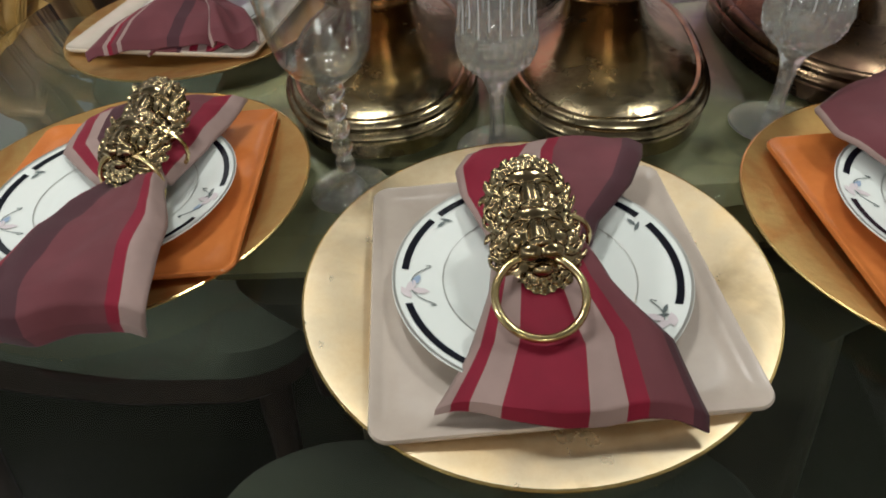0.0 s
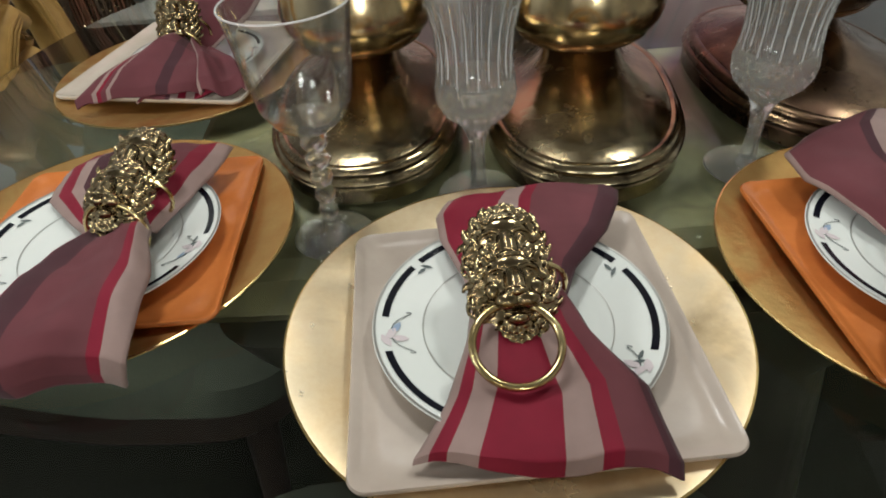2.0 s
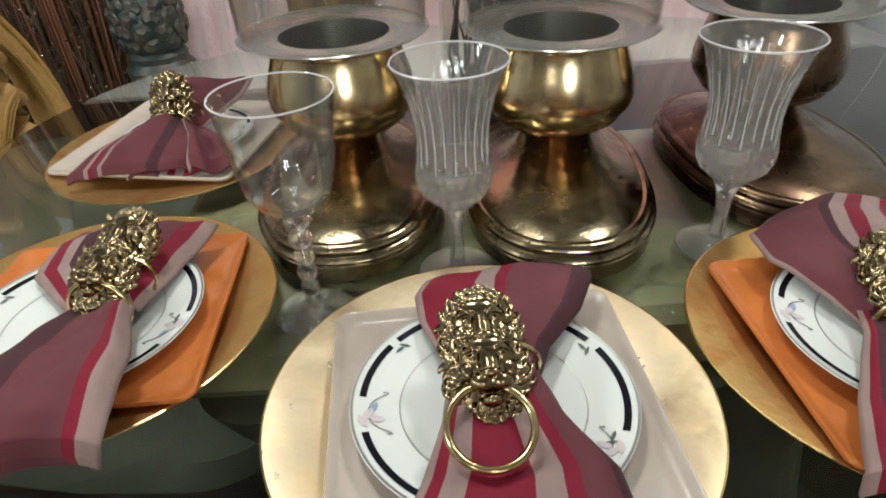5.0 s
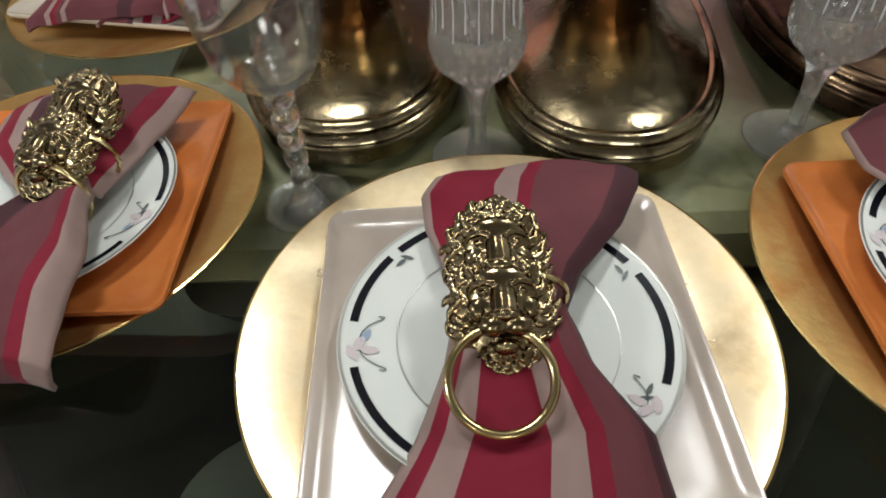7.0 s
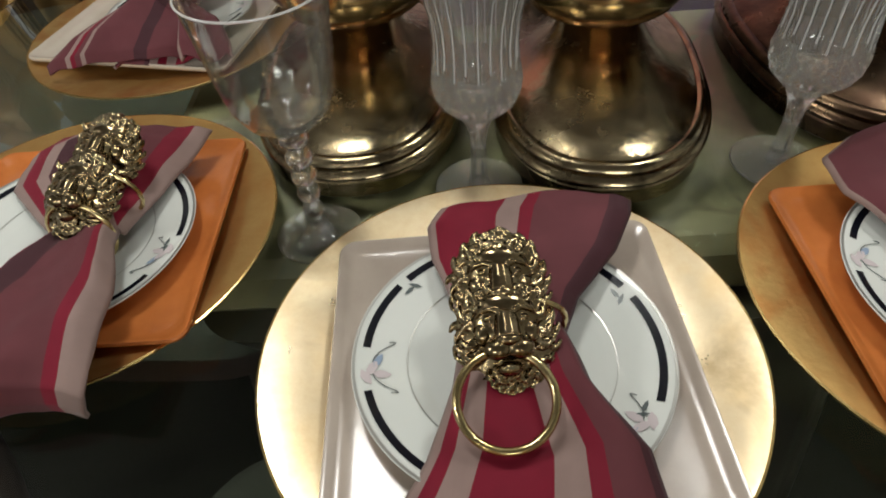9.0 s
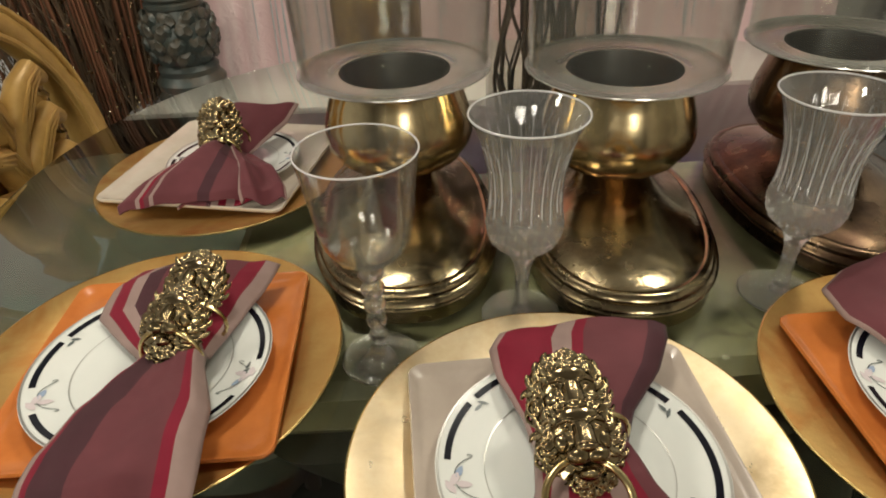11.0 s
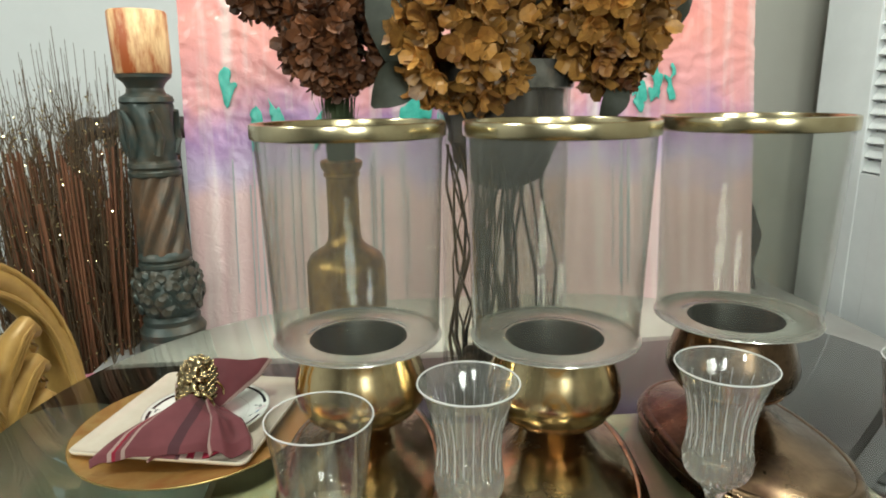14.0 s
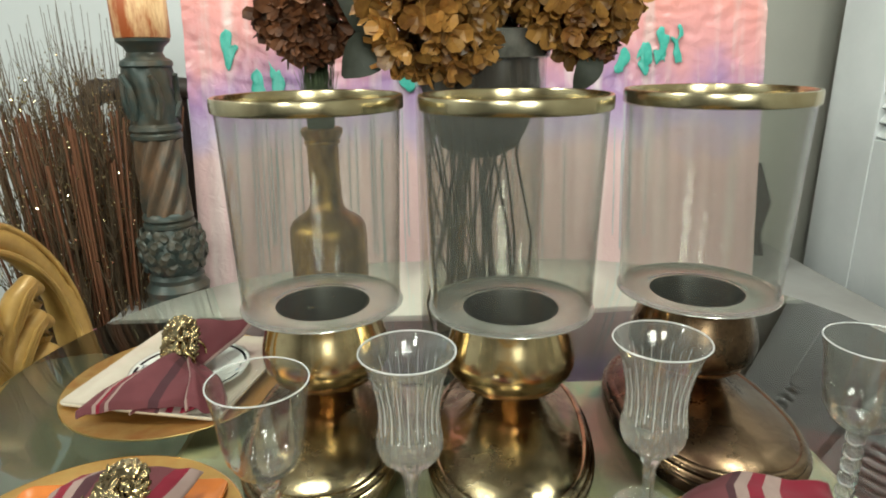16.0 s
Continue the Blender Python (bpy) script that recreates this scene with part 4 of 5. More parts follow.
def flower_head(at, size, mat, seed):
    rg = random.Random(seed)
    bm = bmesh.new()
    for k in range(190):
        z = 1 - 2 * (k + 0.5) / 190
        a = k * 2.39996 + rg.uniform(-0.2, 0.2)
        n = Vector((math.sqrt(1 - z * z) * math.cos(a), math.sqrt(1 - z * z) * math.sin(a), z))
        c = Vector(at) + n * size * rg.uniform(0.82, 1.06)
        u = n.orthogonal().normalized()
        u.rotate(Matrix.Rotation(rg.uniform(0, 3), 3, n))
        w = n.cross(u)
        s = size * rg.uniform(0.15, 0.22)
        for q in range(4):
            d = (u * math.cos(q * math.pi / 2) + w * math.sin(q * math.pi / 2)).normalized()
            e = n.cross(d)
            lift = rg.uniform(0.35, 1.35)
            v = [bm.verts.new(c)]
            curl = rg.uniform(-0.25, 0.5)
            for f, side in ((0.40, 0.50), (0.85, 0.72), (1.20, 0.36), (1.20, -0.36), (0.85, -0.72), (0.40, -0.50)):
                v.append(bm.verts.new(c + d * s * f + e * s * side + n * s * (lift * f + curl * f * f * 0.8 + rg.uniform(-0.20, 0.20) + abs(side) * 0.45)))
            v.append(bm.verts.new(c + d * s * 0.75 + n * s * (lift * 0.75 + curl * 0.3 - 0.05)))
            for i0 in range(7):
                bm.faces.new((v[i0], v[(i0 + 1) % 7], v[7]))
    return bm


for k, (dx, dy, z, s, dark) in enumerate(((-0.074, -0.10, 0.562, 0.084, 0), (0.135, -0.07, 0.585, 0.080, 0), (-0.258, -0.04, 0.560, 0.064, 1), (0.00, -0.05, 0.69, 0.09, 0), (-0.345, 0.0, 0.665, 0.065, 1), (-0.19, 0.02, 0.68, 0.085, 1), (0.19, 0.02, 0.67, 0.085, 1), (0.02, 0.08, 0.63, 0.085, 1), (0.155, -0.05, 0.525, 0.042, 1))):
    head = part("flower_head", flower_head((dx, dy, z), s, PETALS_DARK if dark else PETALS, 20 + k), PETALS_DARK if dark else PETALS, bunch, "russet hydrangea head" if dark else "golden hydrangea head", smooth=False)
    part("stem", tube([(dx * 0.12, dy * 0.12, 0.40), (dx * 0.4, dy * 0.4, 0.50), (dx, dy, z)], 0.004, 6), BRANCH, bunch)


def leaf(at, d, length, width):
    bm = bmesh.new()
    d = Vector(d).normalized()
    e = d.cross(Vector((0.2, 1, 0.3))).normalized()
    n = d.cross(e)
    mid, lft, rgt = [], [], []
    for k in range(8):
        u = k / 7
        c = Vector(at) + d * length * u + n * length * (0.18 * math.sin(u * 3) - 0.15 * u * u)
        w = width * math.sin(math.pi * min(1, u * 0.94 + 0.04)) ** 0.8
        mid.append(bm.verts.new(c))
        lft.append(bm.verts.new(c + e * w + n * w * 0.35))
        rgt.append(bm.verts.new(c - e * w + n * w * 0.35))
    for k in range(7):
        bm.faces.new((mid[k], mid[k + 1], lft[k + 1], lft[k]))
        bm.faces.new((mid[k + 1], mid[k], rgt[k], rgt[k + 1]))
    return bm


for at, d, ln, wd in (((-0.165, -0.07, 0.66), (-0.05, -0.25, -1), 0.15, 0.036), ((-0.15, -0.08, 0.52), (-0.5, -0.3, -0.5), 0.08, 0.030), ((0.20, -0.07, 0.60), (1, -0.2, -0.1), 0.06, 0.028), ((0.165, -0.07, 0.50), (-0.5, -0.2, -1), 0.07, 0.020), ((0.16, -0.07, 0.57), (0.9, -0.2, -0.6), 0.07, 0.024),
                      ((-0.17, -0.05, 0.60), (0.3, -0.4, -0.9), 0.10, 0.034), ((0.23, -0.02, 0.62), (1, 0.1, 0.1), 0.07, 0.028), ((-0.29, -0.04, 0.60), (-0.3, -0.2, -0.9), 0.07, 0.024), ((0.02, -0.10, 0.60), (0.1, -0.2, 1), 0.09, 0.030)):
    part("leaf", leaf(at, d, ln, wd), LEAF, bunch, "dusty green leaf")

# ---- low bench behind the table ----
bench = thing("low_bench", pose(0.15, 1.30, 0), "low dark bench under a grey cloth paled as reflection", "bench")
part("body", box(-0.92, 1.02, -0.28, 0.34, 0.0, 0.579, 0.01), DARK_WOOD, bench)
# reaches far right so the painted-in reflection shows through the glass
part("cover", box(-0.94, 1.05, -0.38, 0.36, 0.580, 0.605, 0.008), CLOTH_GLARE, bench, "grey cloth cover paled to imitate table reflection")

cloth = thing("folded_cloth", pose(-0.68, 1.02, 0.606, 0, 0, 20), "dusty pink folded cloth beside the candlestick", "cloth")
part("fold", box(-0.09, 0.05, -0.05, 0.05, 0.0, 0.022, 0.008), material("pink_cloth", (0.45, 0.16, 0.20), 0.8, 0, (0.36, 0.12, 0.16), 30, 0.5, 0.3, 120), cloth)

# ---- candlestick and candle ----
stick = thing("candlestick", pose(-0.608, 1.15, 0.606) @ Matrix.Diagonal((1, 1, 1.03, 1)), "dark verdigris carved candlestick with twisted shaft", "candlestick")
part("foot", lathe([(0, 0), (0.078, 0), (0.080, 0.008), (0.080, 0.050), (0.074, 0.058), (0.068, 0.066)], 4 * 12, wave=lambda a, k: 1.0), VERDIGRIS, stick)
part("foot_ring", lathe([(0.066, 0.064), (0.074, 0.070), (0.076, 0.084), (0.070, 0.092), (0.064, 0.100), (0.066, 0.112), (0.058, 0.122)], 48), VERDIGRIS, stick, "ringed moulding")
part("carved_ball", lathe([(0.056, 0.120), (0.066, 0.135), (0.074, 0.158), (0.076, 0.185), (0.070, 0.210), (0.060, 0.228), (0.055, 0.236)], 96, wave=lambda a, k: 1 + 0.05 * math.sin(a * 9 + k * 2.1) * math.sin(k * 1.4)), VERDIGRIS, stick, "leaf carved ball")
for row, (z, r, m) in enumerate(((0.145, 0.068, 10), (0.170, 0.0745, 11), (0.197, 0.0735, 11), (0.218, 0.065, 10))):
    for k in range(m):
        a = 2 * math.pi * (k + 0.5 * (row % 2)) / m
        bm = ball(bmesh.new(), (0, 0, 0), (0.021, 0.007, 0.017), 2)
        for v in bm.verts:
            v.co.y += 0.0025 * math.sin(v.co.x * 420) + 0.002 * noise.noise(v.co * 160)
        leaf_ob = part("carved_leaf", bm, VERDIGRIS, stick)
        leaf_ob.matrix_basis = Matrix.Translation((r * math.cos(a), r * math.sin(a), z)) @ pose(0, 0, 0, 0, 0, math.degrees(a) - 90) @ pose(0, 0, 0, 0, 35 * (-1) ** k, 0)
part("lower_collar", lathe([(0.053, 0.232), (0.060, 0.238), (0.060, 0.246), (0.054, 0.250), (0.059, 0.256), (0.058, 0.266), (0.052, 0.272)], 48), VERDIGRIS, stick)
bm = bmesh.new()
rows = []
for k in range(41):
    z = 0.268 + 0.175 * k / 40
    rows.append([bm.verts.new(((0.052 + 0.0055 * math.sin(8 * (2 * math.pi * i / 96) - k * 0.13 * 2.4)) * math.cos(2 * math.pi * i / 96), (0.052 + 0.0055 * math.sin(8 * (2 * math.pi * i / 96) - k * 0.13 * 2.4)) * math.sin(2 * math.pi * i / 96), z)) for i in range(96)])
for a, b in zip(rows, rows[1:]):
    for i in range(96):
        bm.faces.new((a[i], a[(i + 1) % 96], b[(i + 1) % 96], b[i]))
part("twisted_shaft", bm, material("verdigris_copper", (0.035, 0.045, 0.040), 0.42, 0.2, (0.16, 0.09, 0.05), 14, 0.5, 0.25, 60, stretch=(1, 1, 0.5)), stick, "twisted fluting with copper wear")
part("upper_collar", lathe([(0.050, 0.440), (0.057, 0.445), (0.058, 0.453), (0.053, 0.458), (0.058, 0.464), (0.057, 0.472), (0.050, 0.478)], 48), VERDIGRIS, stick)
part("leaf_capital", lathe([(0.049, 0.475), (0.051, 0.49), (0.053, 0.52), (0.051, 0.56), (0.054, 0.59), (0.052, 0.60)], 96, wave=lambda a, k: 1 + 0.05 * math.sin(a * 6 + k * 1.3)), VERDIGRIS, stick, "acanthus carved section")
for k in range(6):
    a = k * math.pi / 3
    bm = bmesh.new()
    tube([(0.052 * math.cos(a), 0.052 * math.sin(a), 0.49), (0.057 * math.cos(a + 0.2), 0.057 * math.sin(a + 0.2), 0.525), (0.058 * math.cos(a + 0.1), 0.058 * math.sin(a + 0.1), 0.56), (0.064 * math.cos(a - 0.1), 0.064 * math.sin(a - 0.1), 0.585)], 0.010, 8, bm, 0.6)
    part("acanthus_leaf", bm, VERDIGRIS, stick)
part("cup", lathe([(0.050, 0.598), (0.058, 0.604), (0.056, 0.614), (0.042, 0.622), (0.038, 0.632), (0.044, 0.644), (0.057, 0.655), (0.058, 0.662), (0, 0.662)], 48), VERDIGRIS, stick)
candle = thing("pillar_candle", pose(-0.608, 1.15, 1.2885), "cream pillar candle with rust brown streaks", "candle")
part("wax", lathe([(0, 0), (0.058, 0), (0.060, 0.003), (0.061, 0.128), (0.058, 0.132), (0.050, 0.130), (0.030, 0.126), (0, 0.125)], 64), WAX, candle)
part("wick", tube([(0, 0, 0.125), (0.001, 0, 0.134), (0.003, 0, 0.139)], 0.001, 5), DARK_WOOD, candle, "short dark wick")

# ---- leaning painting ----
PW, PH = 1.55, 1.10
paint = bpy.data.materials.new("abstract_paint")
paint.use_nodes = True
n, l = paint.node_tree.nodes, paint.node_tree.links
p = n["Principled BSDF"]
p.inputs["Roughness"].default_value = 0.26
co = n.new("ShaderNodeTexCoord")
sp = n.new("ShaderNodeSeparateXYZ")
l.new(co.outputs["Object"], sp.inputs[0])
wob = n.new("ShaderNodeTexNoise")
wob.inputs["Scale"].default_value, wob.inputs["Detail"].default_value = 5, 6
l.new(co.outputs["Object"], wob.inputs["Vector"])
add = n.new("ShaderNodeMath")
add.operation = "MULTIPLY_ADD"
add.inputs[1].default_value = 0.30
l.new(wob.outputs[0], add.inputs[0])
l.new(sp.outputs[2], add.inputs[2])
ramp = n.new("ShaderNodeValToRGB")
stops = [(0.0, (0.50, 0.36, 0.35)), (0.52, (0.56, 0.38, 0.38)), (0.60, (0.42, 0.33, 0.47)), (0.70, (0.33, 0.20, 0.38)), (0.79, (0.60, 0.28, 0.30)), (0.95, (0.66, 0.27, 0.24)), (1.0, (0.62, 0.24, 0.22))]
while len(ramp.color_ramp.elements) < len(stops):
    ramp.color_ramp.elements.new(1)
for e, (at, c) in zip(ramp.color_ramp.elements, stops):
    e.position, e.color = at, (*c, 1)
l.new(add.outputs[0], ramp.inputs[0])
mp = n.new("ShaderNodeMapping")
mp.inputs["Scale"].default_value = (26, 26, 1.6)
l.new(co.outputs["Object"], mp.inputs["Vector"])
drip = n.new("ShaderNodeTexNoise")
drip.inputs["Scale"].default_value, drip.inputs["Detail"].default_value = 1.0, 4
l.new(mp.outputs[0], drip.inputs["Vector"])
dr = n.new("ShaderNodeValToRGB")
dr.color_ramp.elements[0].position, dr.color_ramp.elements[1].position = 0.50, 0.72
dr.color_ramp.elements[0].color, dr.color_ramp.elements[1].color = (0, 0, 0, 1), (1, 1, 1, 1)
l.new(drip.outputs[0], dr.inputs[0])
mix = n.new("ShaderNodeMix")
mix.data_type = "RGBA"
mix.inputs["B"].default_value = (0.60, 0.52, 0.50, 1)
fac = n.new("ShaderNodeMath")
fac.operation = "MULTIPLY"
fac.inputs[1].default_value = 0.65
l.new(dr.outputs[0], fac.inputs[0])
l.new(fac.outputs[0], mix.inputs["Factor"])
l.new(ramp.outputs[0], mix.inputs["A"])
l.new(mix.outputs["Result"], p.inputs["Base Color"])
crinkle, relief = n.new("ShaderNodeTexNoise"), n.new("ShaderNodeBump")
crinkle.inputs["Scale"].default_value, crinkle.inputs["Detail"].default_value, crinkle.inputs["Distortion"].default_value = 34, 6, 1.2
relief.inputs["Strength"].default_value, relief.inputs["Distance"].default_value = 0.55, 0.005
l.new(co.outputs["Object"], crinkle.inputs["Vector"])
l.new(crinkle.outputs[0], relief.inputs["Height"])
l.new(relief.outputs[0], p.inputs["Normal"])

lean = math.degrees(math.atan(0.15))
picture = thing("painting", pose(0.180, 1.290, 0.612, -lean), "pink and purple abstract canvas leaning behind the table", "painting")
bm = bmesh.new()
nx, nz = 230, 170
rows = []
for j in range(nz + 1):
    row = []
    for i in range(nx + 1):
        x, z = (i / nx - 0.5) * PW, j / nz * PH
        rough = 0.03 + 0.97 * min(1, max(0, (z - 0.40) / 0.2))
        warp = 0.12 * noise.noise(Vector((x * 5, z * 5, 1.0)))
        ridge = 1.15 * abs(noise.noise(Vector(((x + warp) * 15 + z * 9, (z - warp) * 19, 2.0)))) + 0.6 * abs(noise.noise(Vector((x * 33 - z * 12, z * 36, 7.0))))
        drop = noise.noise(Vector((x * 34, z * 1.2, 4.0))) * (1 - rough)
        row.append(bm.verts.new((x, -0.014 - 0.008 * rough * (0.5 - ridge) - 0.004 * drop, z)))
    rows.append(row)
for a, b in zip(rows, rows[1:]):
    for i in range(nx):
        bm.faces.new((a[i], a[i + 1], b[i + 1], b[i]))
part("paint_surface", bm, paint, picture, "crinkled glossy paint")
part("canvas", box(-PW / 2, PW / 2, 0.0, 0.035, 0.0, PH, 0.003), paint, picture)
for x, z, h, w in ((-0.66, 0.66, 0.07, 0.022), (-0.59, 0.55, 0.10, 0.018), (-0.54, 0.57, 0.08, 0.018), (-0.43, 0.55, 0.06, 0.016), (-0.17, 0.58, 0.06, 0.05), (-0.08, 0.58, 0.05, 0.04), (0.44, 0.62, 0.06, 0.020), (0.49, 0.65, 0.075, 0.016), (0.53, 0.66, 0.07, 0.014), (0.38, 0.60, 0.04, 0.022)):
    bm = bmesh.new()
    ball(bm, (x, -0.021, z), (w * 0.8, 0.004, h * 0.62), 4)
    for v in bm.verts:
        q = noise.noise(Vector((v.co.x * 40, 1, v.co.z * 40)))
        v.co.x += 0.016 * q + 0.010 * noise.noise(Vector((v.co.x * 120, 2, v.co.z * 25)))
        v.co.z += 0.040 * noise.noise(Vector((v.co.x * 30, 5, v.co.z * 30)))
    part("teal_daub", bm, TEAL, picture, "teal paint daub")
rng = random.Random(11)
for k in range(34):
    x = rng.choice((-0.60, -0.56, -0.50, -0.30, -0.26, 0.05, 0.2, 0.35, 0.45)) + rng.uniform(-0.06, 0.06)
    z1 = rng.uniform(0.38, 0.52)
    part("paint_drip", tube([(x, -0.0145, z1), (x + rng.uniform(-0.003, 0.003), -0.0145, z1 * 0.5), (x, -0.0145, rng.uniform(0.02, 0.15))], 0.0022, 5), DRIP, picture)

# ---- glittering twigs ----
twigs = thing("twig_bundle", pose(-0.89, 1.32, 0.0) @ Matrix.Diagonal((1, 1, 1.08, 1)), "bundle of brown twigs and reeds with glitter", "dried twigs")
rng = random.Random(8)
bm, bm2, bm3 = bmesh.new(), bmesh.new(), bmesh.new()
for k in range(600):
    a, r = rng.uniform(0, 6.28), math.sqrt(rng.random()) * 0.17
    out = rng.uniform(0.9, 1.75)
    h = rng.uniform(0.92, 1.06) if k % 4 == 0 else rng.uniform(0.6, 1.10) if k % 5 else rng.uniform(1.1, 1.30)
    pts = []
    for q in range(7):
        u = q / 6
        s = 1 + (out - 1) * u * u
        pts.append((r * math.cos(a) * s + 0.010 * noise.noise(Vector((k, u * 6, 1))) * 2, r * math.sin(a) * s + 0.010 * noise.noise(Vector((k, u * 6, 9))) * 2, h * u))
    reed = k % 4 == 0
    tube(pts, 0.0036 if reed else 0.0021, 4, bm2 if reed else bm, 0.8 if reed else 0.3)
    if not reed:
        for q in (3, 4, 5, 5, 6):
            b = Vector(pts[q]) if q < 6 else Vector(pts[5])
            d = Vector((rng.uniform(-1, 1), rng.uniform(-1, 1), rng.uniform(1.0, 2.5))).normalized()
            ln = rng.uniform(0.06, 0.16)
            tube([b, b + d * ln * 0.5 + Vector((rng.uniform(-0.01, 0.01), 0, 0)), b + d * ln], 0.0014, 3, bm, 0.3)
            for g in range(2):
                c = b + d * ln * rng.random() + Vector((rng.uniform(-0.004, 0.004), rng.uniform(-0.006, 0), 0))
                r = rng.uniform(0.0012, 0.0042)
                spin = Matrix.Rotation(rng.uniform(0, 6.28), 3, Vector((rng.uniform(-1, 1), rng.uniform(-1, 1), rng.uniform(-1, 1.01))).normalized())
                o = [bm3.verts.new(c + spin @ Vector(d6) * r) for d6 in ((1, 0, 0), (0, 1, 0), (-1, 0, 0), (0, -1, 0), (0, 0, 1), (0, 0, -1))]
                for f0 in range(4):
                    bm3.faces.new((o[f0], o[(f0 + 1) % 4], o[4]))
                    bm3.faces.new((o[(f0 + 1) % 4], o[f0], o[5]))
tagged(part("tangle", bm, TWIG, twigs), kind="stuff")
tagged(part("reed_mass", bm2, TWIG_RED, twigs), kind="stuff")
tagged(part("glitter", bm3, GLITTER, twigs, "", smooth=False), kind="stuff")
part("basket", lathe([(0, 0.0), (0.17, 0.0), (0.19, 0.02), (0.23, 0.46), (0.24, 0.49), (0.23, 0.495), (0.215, 0.46), (0.17, 0.03), (0, 0.02)], 48), DARK_WOOD, twigs, "dark woven holder")


# ---- chairs ----
def oval_chair(x, y, turn, label, gilded=True):
    t = thing("dining_chair", pose(x, y, 0, 0, 0, turn), label, "chair", "dining chairs")
    seat = part("seat", loft([(rounded(0.50, 0.48, 0.10), 0.40), (rounded(0.55, 0.53, 0.11), 0.42), (rounded(0.55, 0.53, 0.11), 0.46), (rounded(0.51, 0.49, 0.11), 0.485), (rounded(0.33, 0.32, 0.09), 0.500)]), SEAT_GREEN, t, "sage green padded seat")
    part("seat_rail", loft([(rounded(0.47, 0.47, 0.10), 0.345), (rounded(0.50, 0.50, 0.11), 0.36), (rounded(0.50, 0.50, 0.11), 0.40), (rounded(0.47, 0.47, 0.10), 0.405)]), DARK_WOOD, t, "dark wooden seat rail")
    for sx in (-0.2, 0.2):
        for sy in (-0.2, 0.2):
            part("leg", tube([(sx * 1.05, sy * 1.05, 0.0), (sx * 1.0, sy * 1.0, 0.12), (sx, sy, 0.25), (sx * 0.98, sy * 0.98, 0.36)], 0.016, 10, None, 1.6), DARK_WOOD, t, "dark turned leg")
    pts = []
    for k in range(41):
        a = math.pi * (1.32 - 1.64 * k / 40)
        pts.append((0.285 * math.cos(a), -0.235 - 0.06 * (0.5 + 0.5 * math.sin(a)), 0.68 + 0.285 * math.sin(a)))
    part("back_frame", tube(pts, 0.036, 12, None, 1.0, 0.75), CHAIR_GOLD, t, "gilded oval back frame")
    part("frame_bead", tube([(x * 0.90, y + 0.030, 0.68 + (z - 0.68) * 0.90) for x, y, z in pts], 0.007, 8), CHAIR_GOLD, t, "raised bead inside the frame")
    part("outer_bead", tube([(x * 1.08, y + 0.022, 0.68 + (z - 0.68) * 1.08) for x, y, z in pts], 0.006, 8), CHAIR_GOLD, t, "raised bead round the frame")
    for s in (-1, 1):
        part("back_post", tube([(s * 0.15, -0.225, 0.36), (s * 0.155, -0.235, 0.40), (s * 0.16, -0.24, 0.425)], 0.022, 10), CHAIR_GOLD, t)
    part("splat_panel", ball(bmesh.new(), (0, -0.268, 0.64), (0.105, 0.016, 0.23), 3), CHAIR_GOLD, t, "carved backing panel")
    part("splat_spine", tube([(0, -0.250, 0.40), (0, -0.240, 0.60), (0, -0.235, 0.80), (0, -0.245, 0.86)], 0.026, 10, None, 0.8, 0.7), CHAIR_GOLD, t, "carved central spine")
    for s in (-1, 1):
        for k in range(5):
            z0, w = 0.46 + 0.070 * k, 0.125 - 0.010 * abs(k - 2)
            bm = bmesh.new()
            tube([(s * 0.008, -0.242, z0), (s * w * 0.22, -0.226, z0 + 0.060), (s * w * 0.50, -0.214, z0 + 0.104), (s * w * 0.80, -0.210, z0 + 0.118), (s * w * 1.0, -0.214, z0 + 0.100), (s * w * 1.06, -0.224, z0 + 0.074), (s * w * 0.95, -0.228, z0 + 0.058), (s * w * 0.84, -0.222, z0 + 0.066)], 0.024, 10, bm, 0.5, 1.0)
            for g in (-1, 0, 1):
                tube([(s * (0.012 + 0.004 * g), -0.226, z0 + 0.01), (s * (w * 0.24 - 0.007 * g), -0.204, z0 + 0.062 + 0.004 * g), (s * (w * 0.50 - 0.004 * g), -0.194, z0 + 0.104 + 0.007 * g), (s * (w * 0.78), -0.194, z0 + 0.116 + 0.006 * g)], 0.0045, 6, bm, 0.5)
            part("shell_lobe", bm, CHAIR_GOLD, t, "carved shell lobe")
    for s in (-1, 1):
        bm = bmesh.new()
        tube([(s * (0.10 + 0.05 * (1 - q / 16) * math.cos(q * 0.55)), -0.258, 0.48 + 0.05 * (1 - q / 16) * math.sin(q * 0.55)) for q in range(17)], 0.013, 8, bm, 0.5)
        part("scroll", bm, CHAIR_GOLD, t, "carved scroll")
    return t


oval_chair(-0.49, 0.63, -90, "gilded wooden chair with carved shell back")
oval_chair(-0.020, -0.085, 0, "chair with sage green seat under the glass")

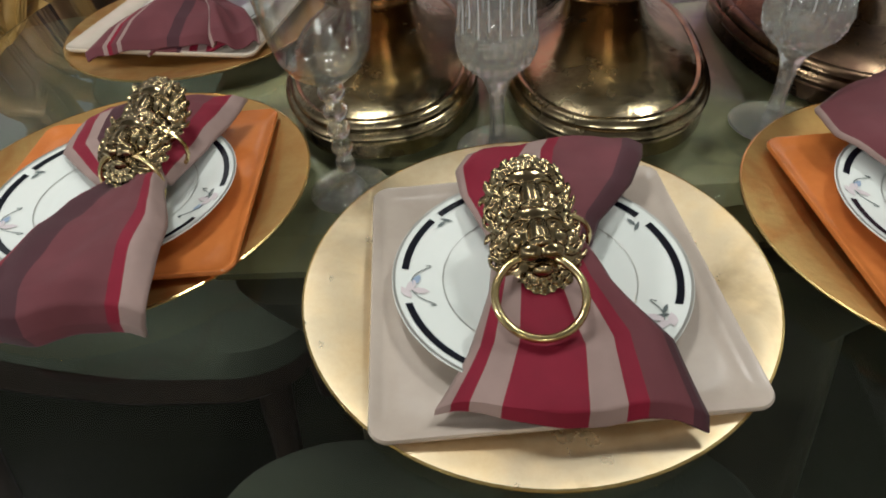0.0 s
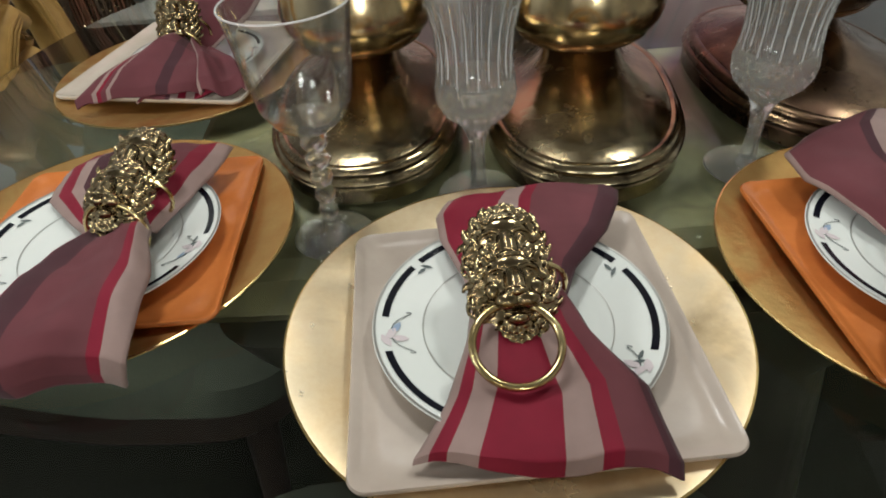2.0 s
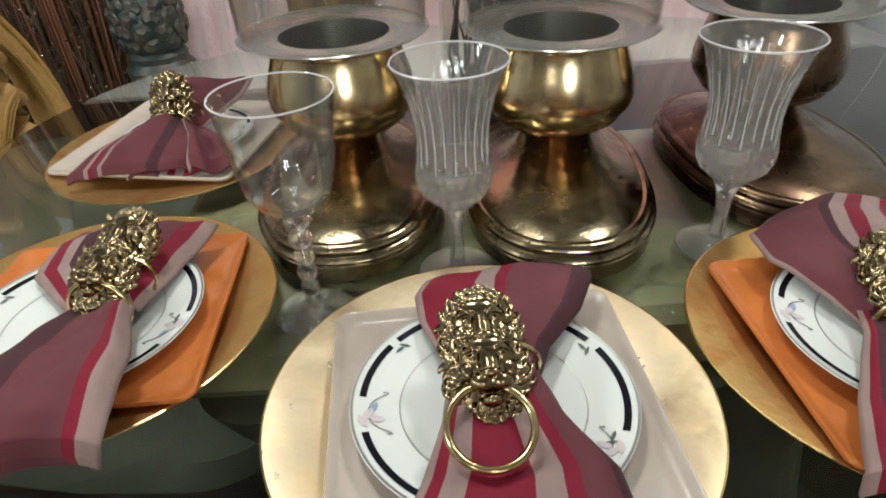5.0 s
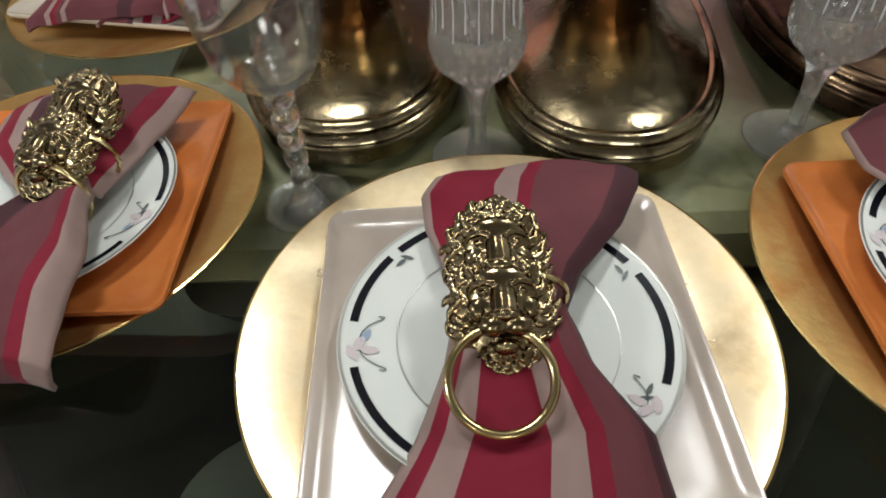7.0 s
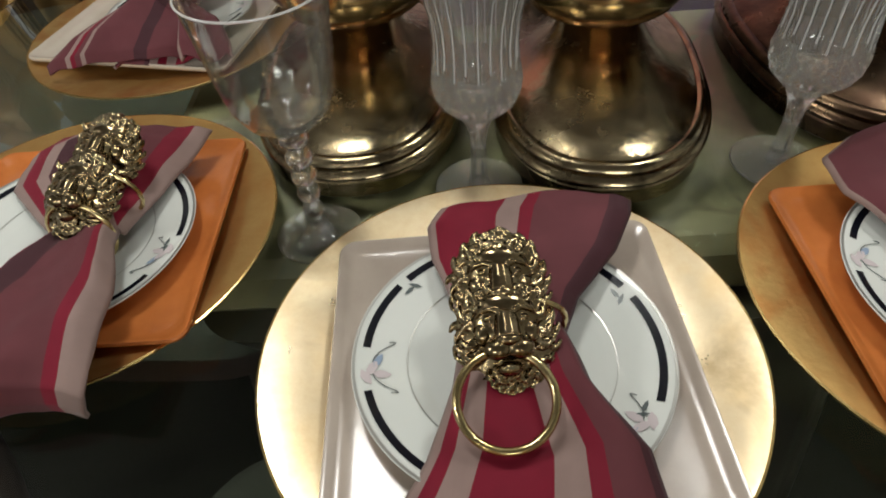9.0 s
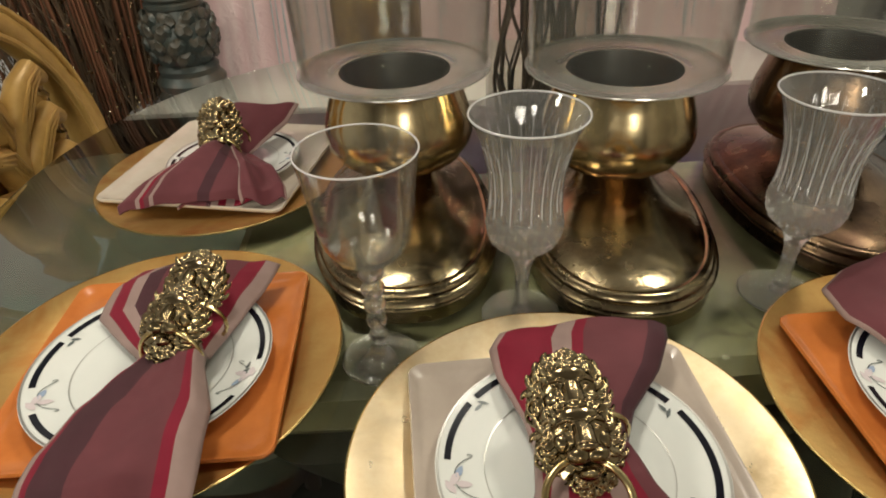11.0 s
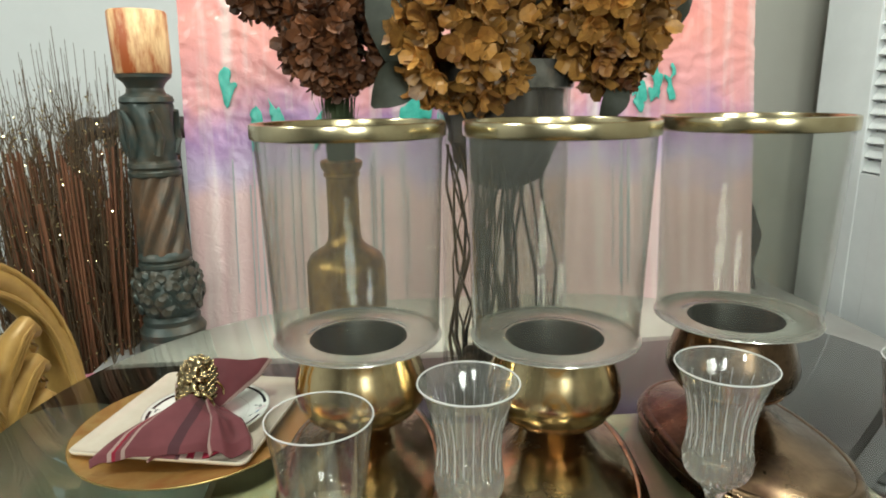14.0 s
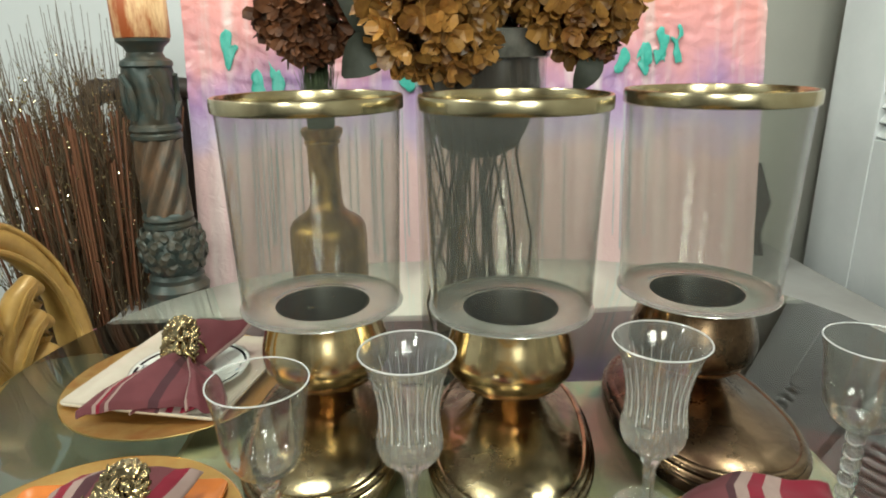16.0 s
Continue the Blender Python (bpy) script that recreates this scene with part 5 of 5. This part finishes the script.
# ---- louvred doors ----
def louvre_leaf(m, width, stile, label, pitch=0.034):
    door = tagged(thing("door_1", m, label, "door"), kind="structure")
    for x0 in (0, stile + width):
        part("stile", box(x0, x0 + stile, -0.018, 0.018, 0.01, 2.03, 0.003), DOOR_WHITE, door, smooth=False)
    for z0, z1 in ((0.01, 1.0), (1.93, 2.03)):
        part("rail", box(stile, stile + width, -0.016, 0.016, z0, z1, 0.003), DOOR_WHITE, door, smooth=False)
    part("backing", box(stile, stile + width, 0.020, 0.026, 0.98, 1.98), DOOR_WHITE, door, smooth=False)
    source = None
    for k in range(int(0.91 / pitch)):
        if source is None:
            source = slat = part("slat", box(stile, stile + width, -0.018, 0.018, -0.004, 0.004, 0.002), DOOR_WHITE, door, smooth=False)
        else:
            slat = new("slat", source.data)
            slat.parent = door
        slat.matrix_basis = pose(0, 0, 1.02 + k * pitch, 58)
    return door


louvre_leaf(pose(1.30, 1.56, 0, 0, 0, -90), 0.075, 0.22, "white painted louvred door leaf folded back", 0.040)
louvre_leaf(pose(1.23, 0.96, 0, 0, 0, -55), 0.32, 0.07, "white painted louvred door leaf standing open", 0.040)

# ---- dark furniture behind the painting ----
board = thing("carved_board", pose(1.07, 1.56, 0), "dark brown carved wooden board behind the painting", "board")
part("panel", tube([(0.02, 0, 0.0), (0.0, 0, 0.40), (0.035, 0, 0.55), (0.005, 0, 0.68), (0.03, 0, 0.78), (-0.01, 0, 0.90)], 0.060, 10, None, 0.75, 0.3), DARK_WOOD, board)
rail = thing("dark_chair", pose(-0.80, 1.62, 0) @ Matrix.Diagonal((1, 1, 1.09, 1)), "dark carved wooden chair standing behind the twigs", "chair")
bm = bmesh.new()
tube([(-0.20, 0, 1.02), (-0.14, 0, 1.055), (0.0, 0, 1.07), (0.14, 0, 1.055), (0.20, 0, 1.02)], 0.030, 10, bm)
for x in (-0.15, -0.05, 0.05, 0.15):
    ball(bm, (x, 0, 1.085 - abs(x) * 0.2), (0.045, 0.03, 0.035), 2)
part("top_rail", bm, DARK_WOOD, rail, "scalloped top rail")
for x in (-0.19, 0.19):
    part("back_post", tube([(x, 0, 0.0), (x, 0, 0.5), (x, 0, 1.04)], 0.022, 8), DARK_WOOD, rail)
for x in (-0.09, 0.0, 0.09):
    part("spindle", tube([(x, 0, 0.45), (x, 0, 0.75), (x, 0, 1.05)], 0.018, 8), DARK_WOOD, rail)
part("seat", box(-0.21, 0.21, -0.02, 0.25, 0.42, 0.46, 0.008), DARK_WOOD, rail)
for x in (-0.18, 0.18):
    part("front_leg", tube([(x, 0.22, 0.0), (x, 0.22, 0.43)], 0.018, 8), DARK_WOOD, rail)
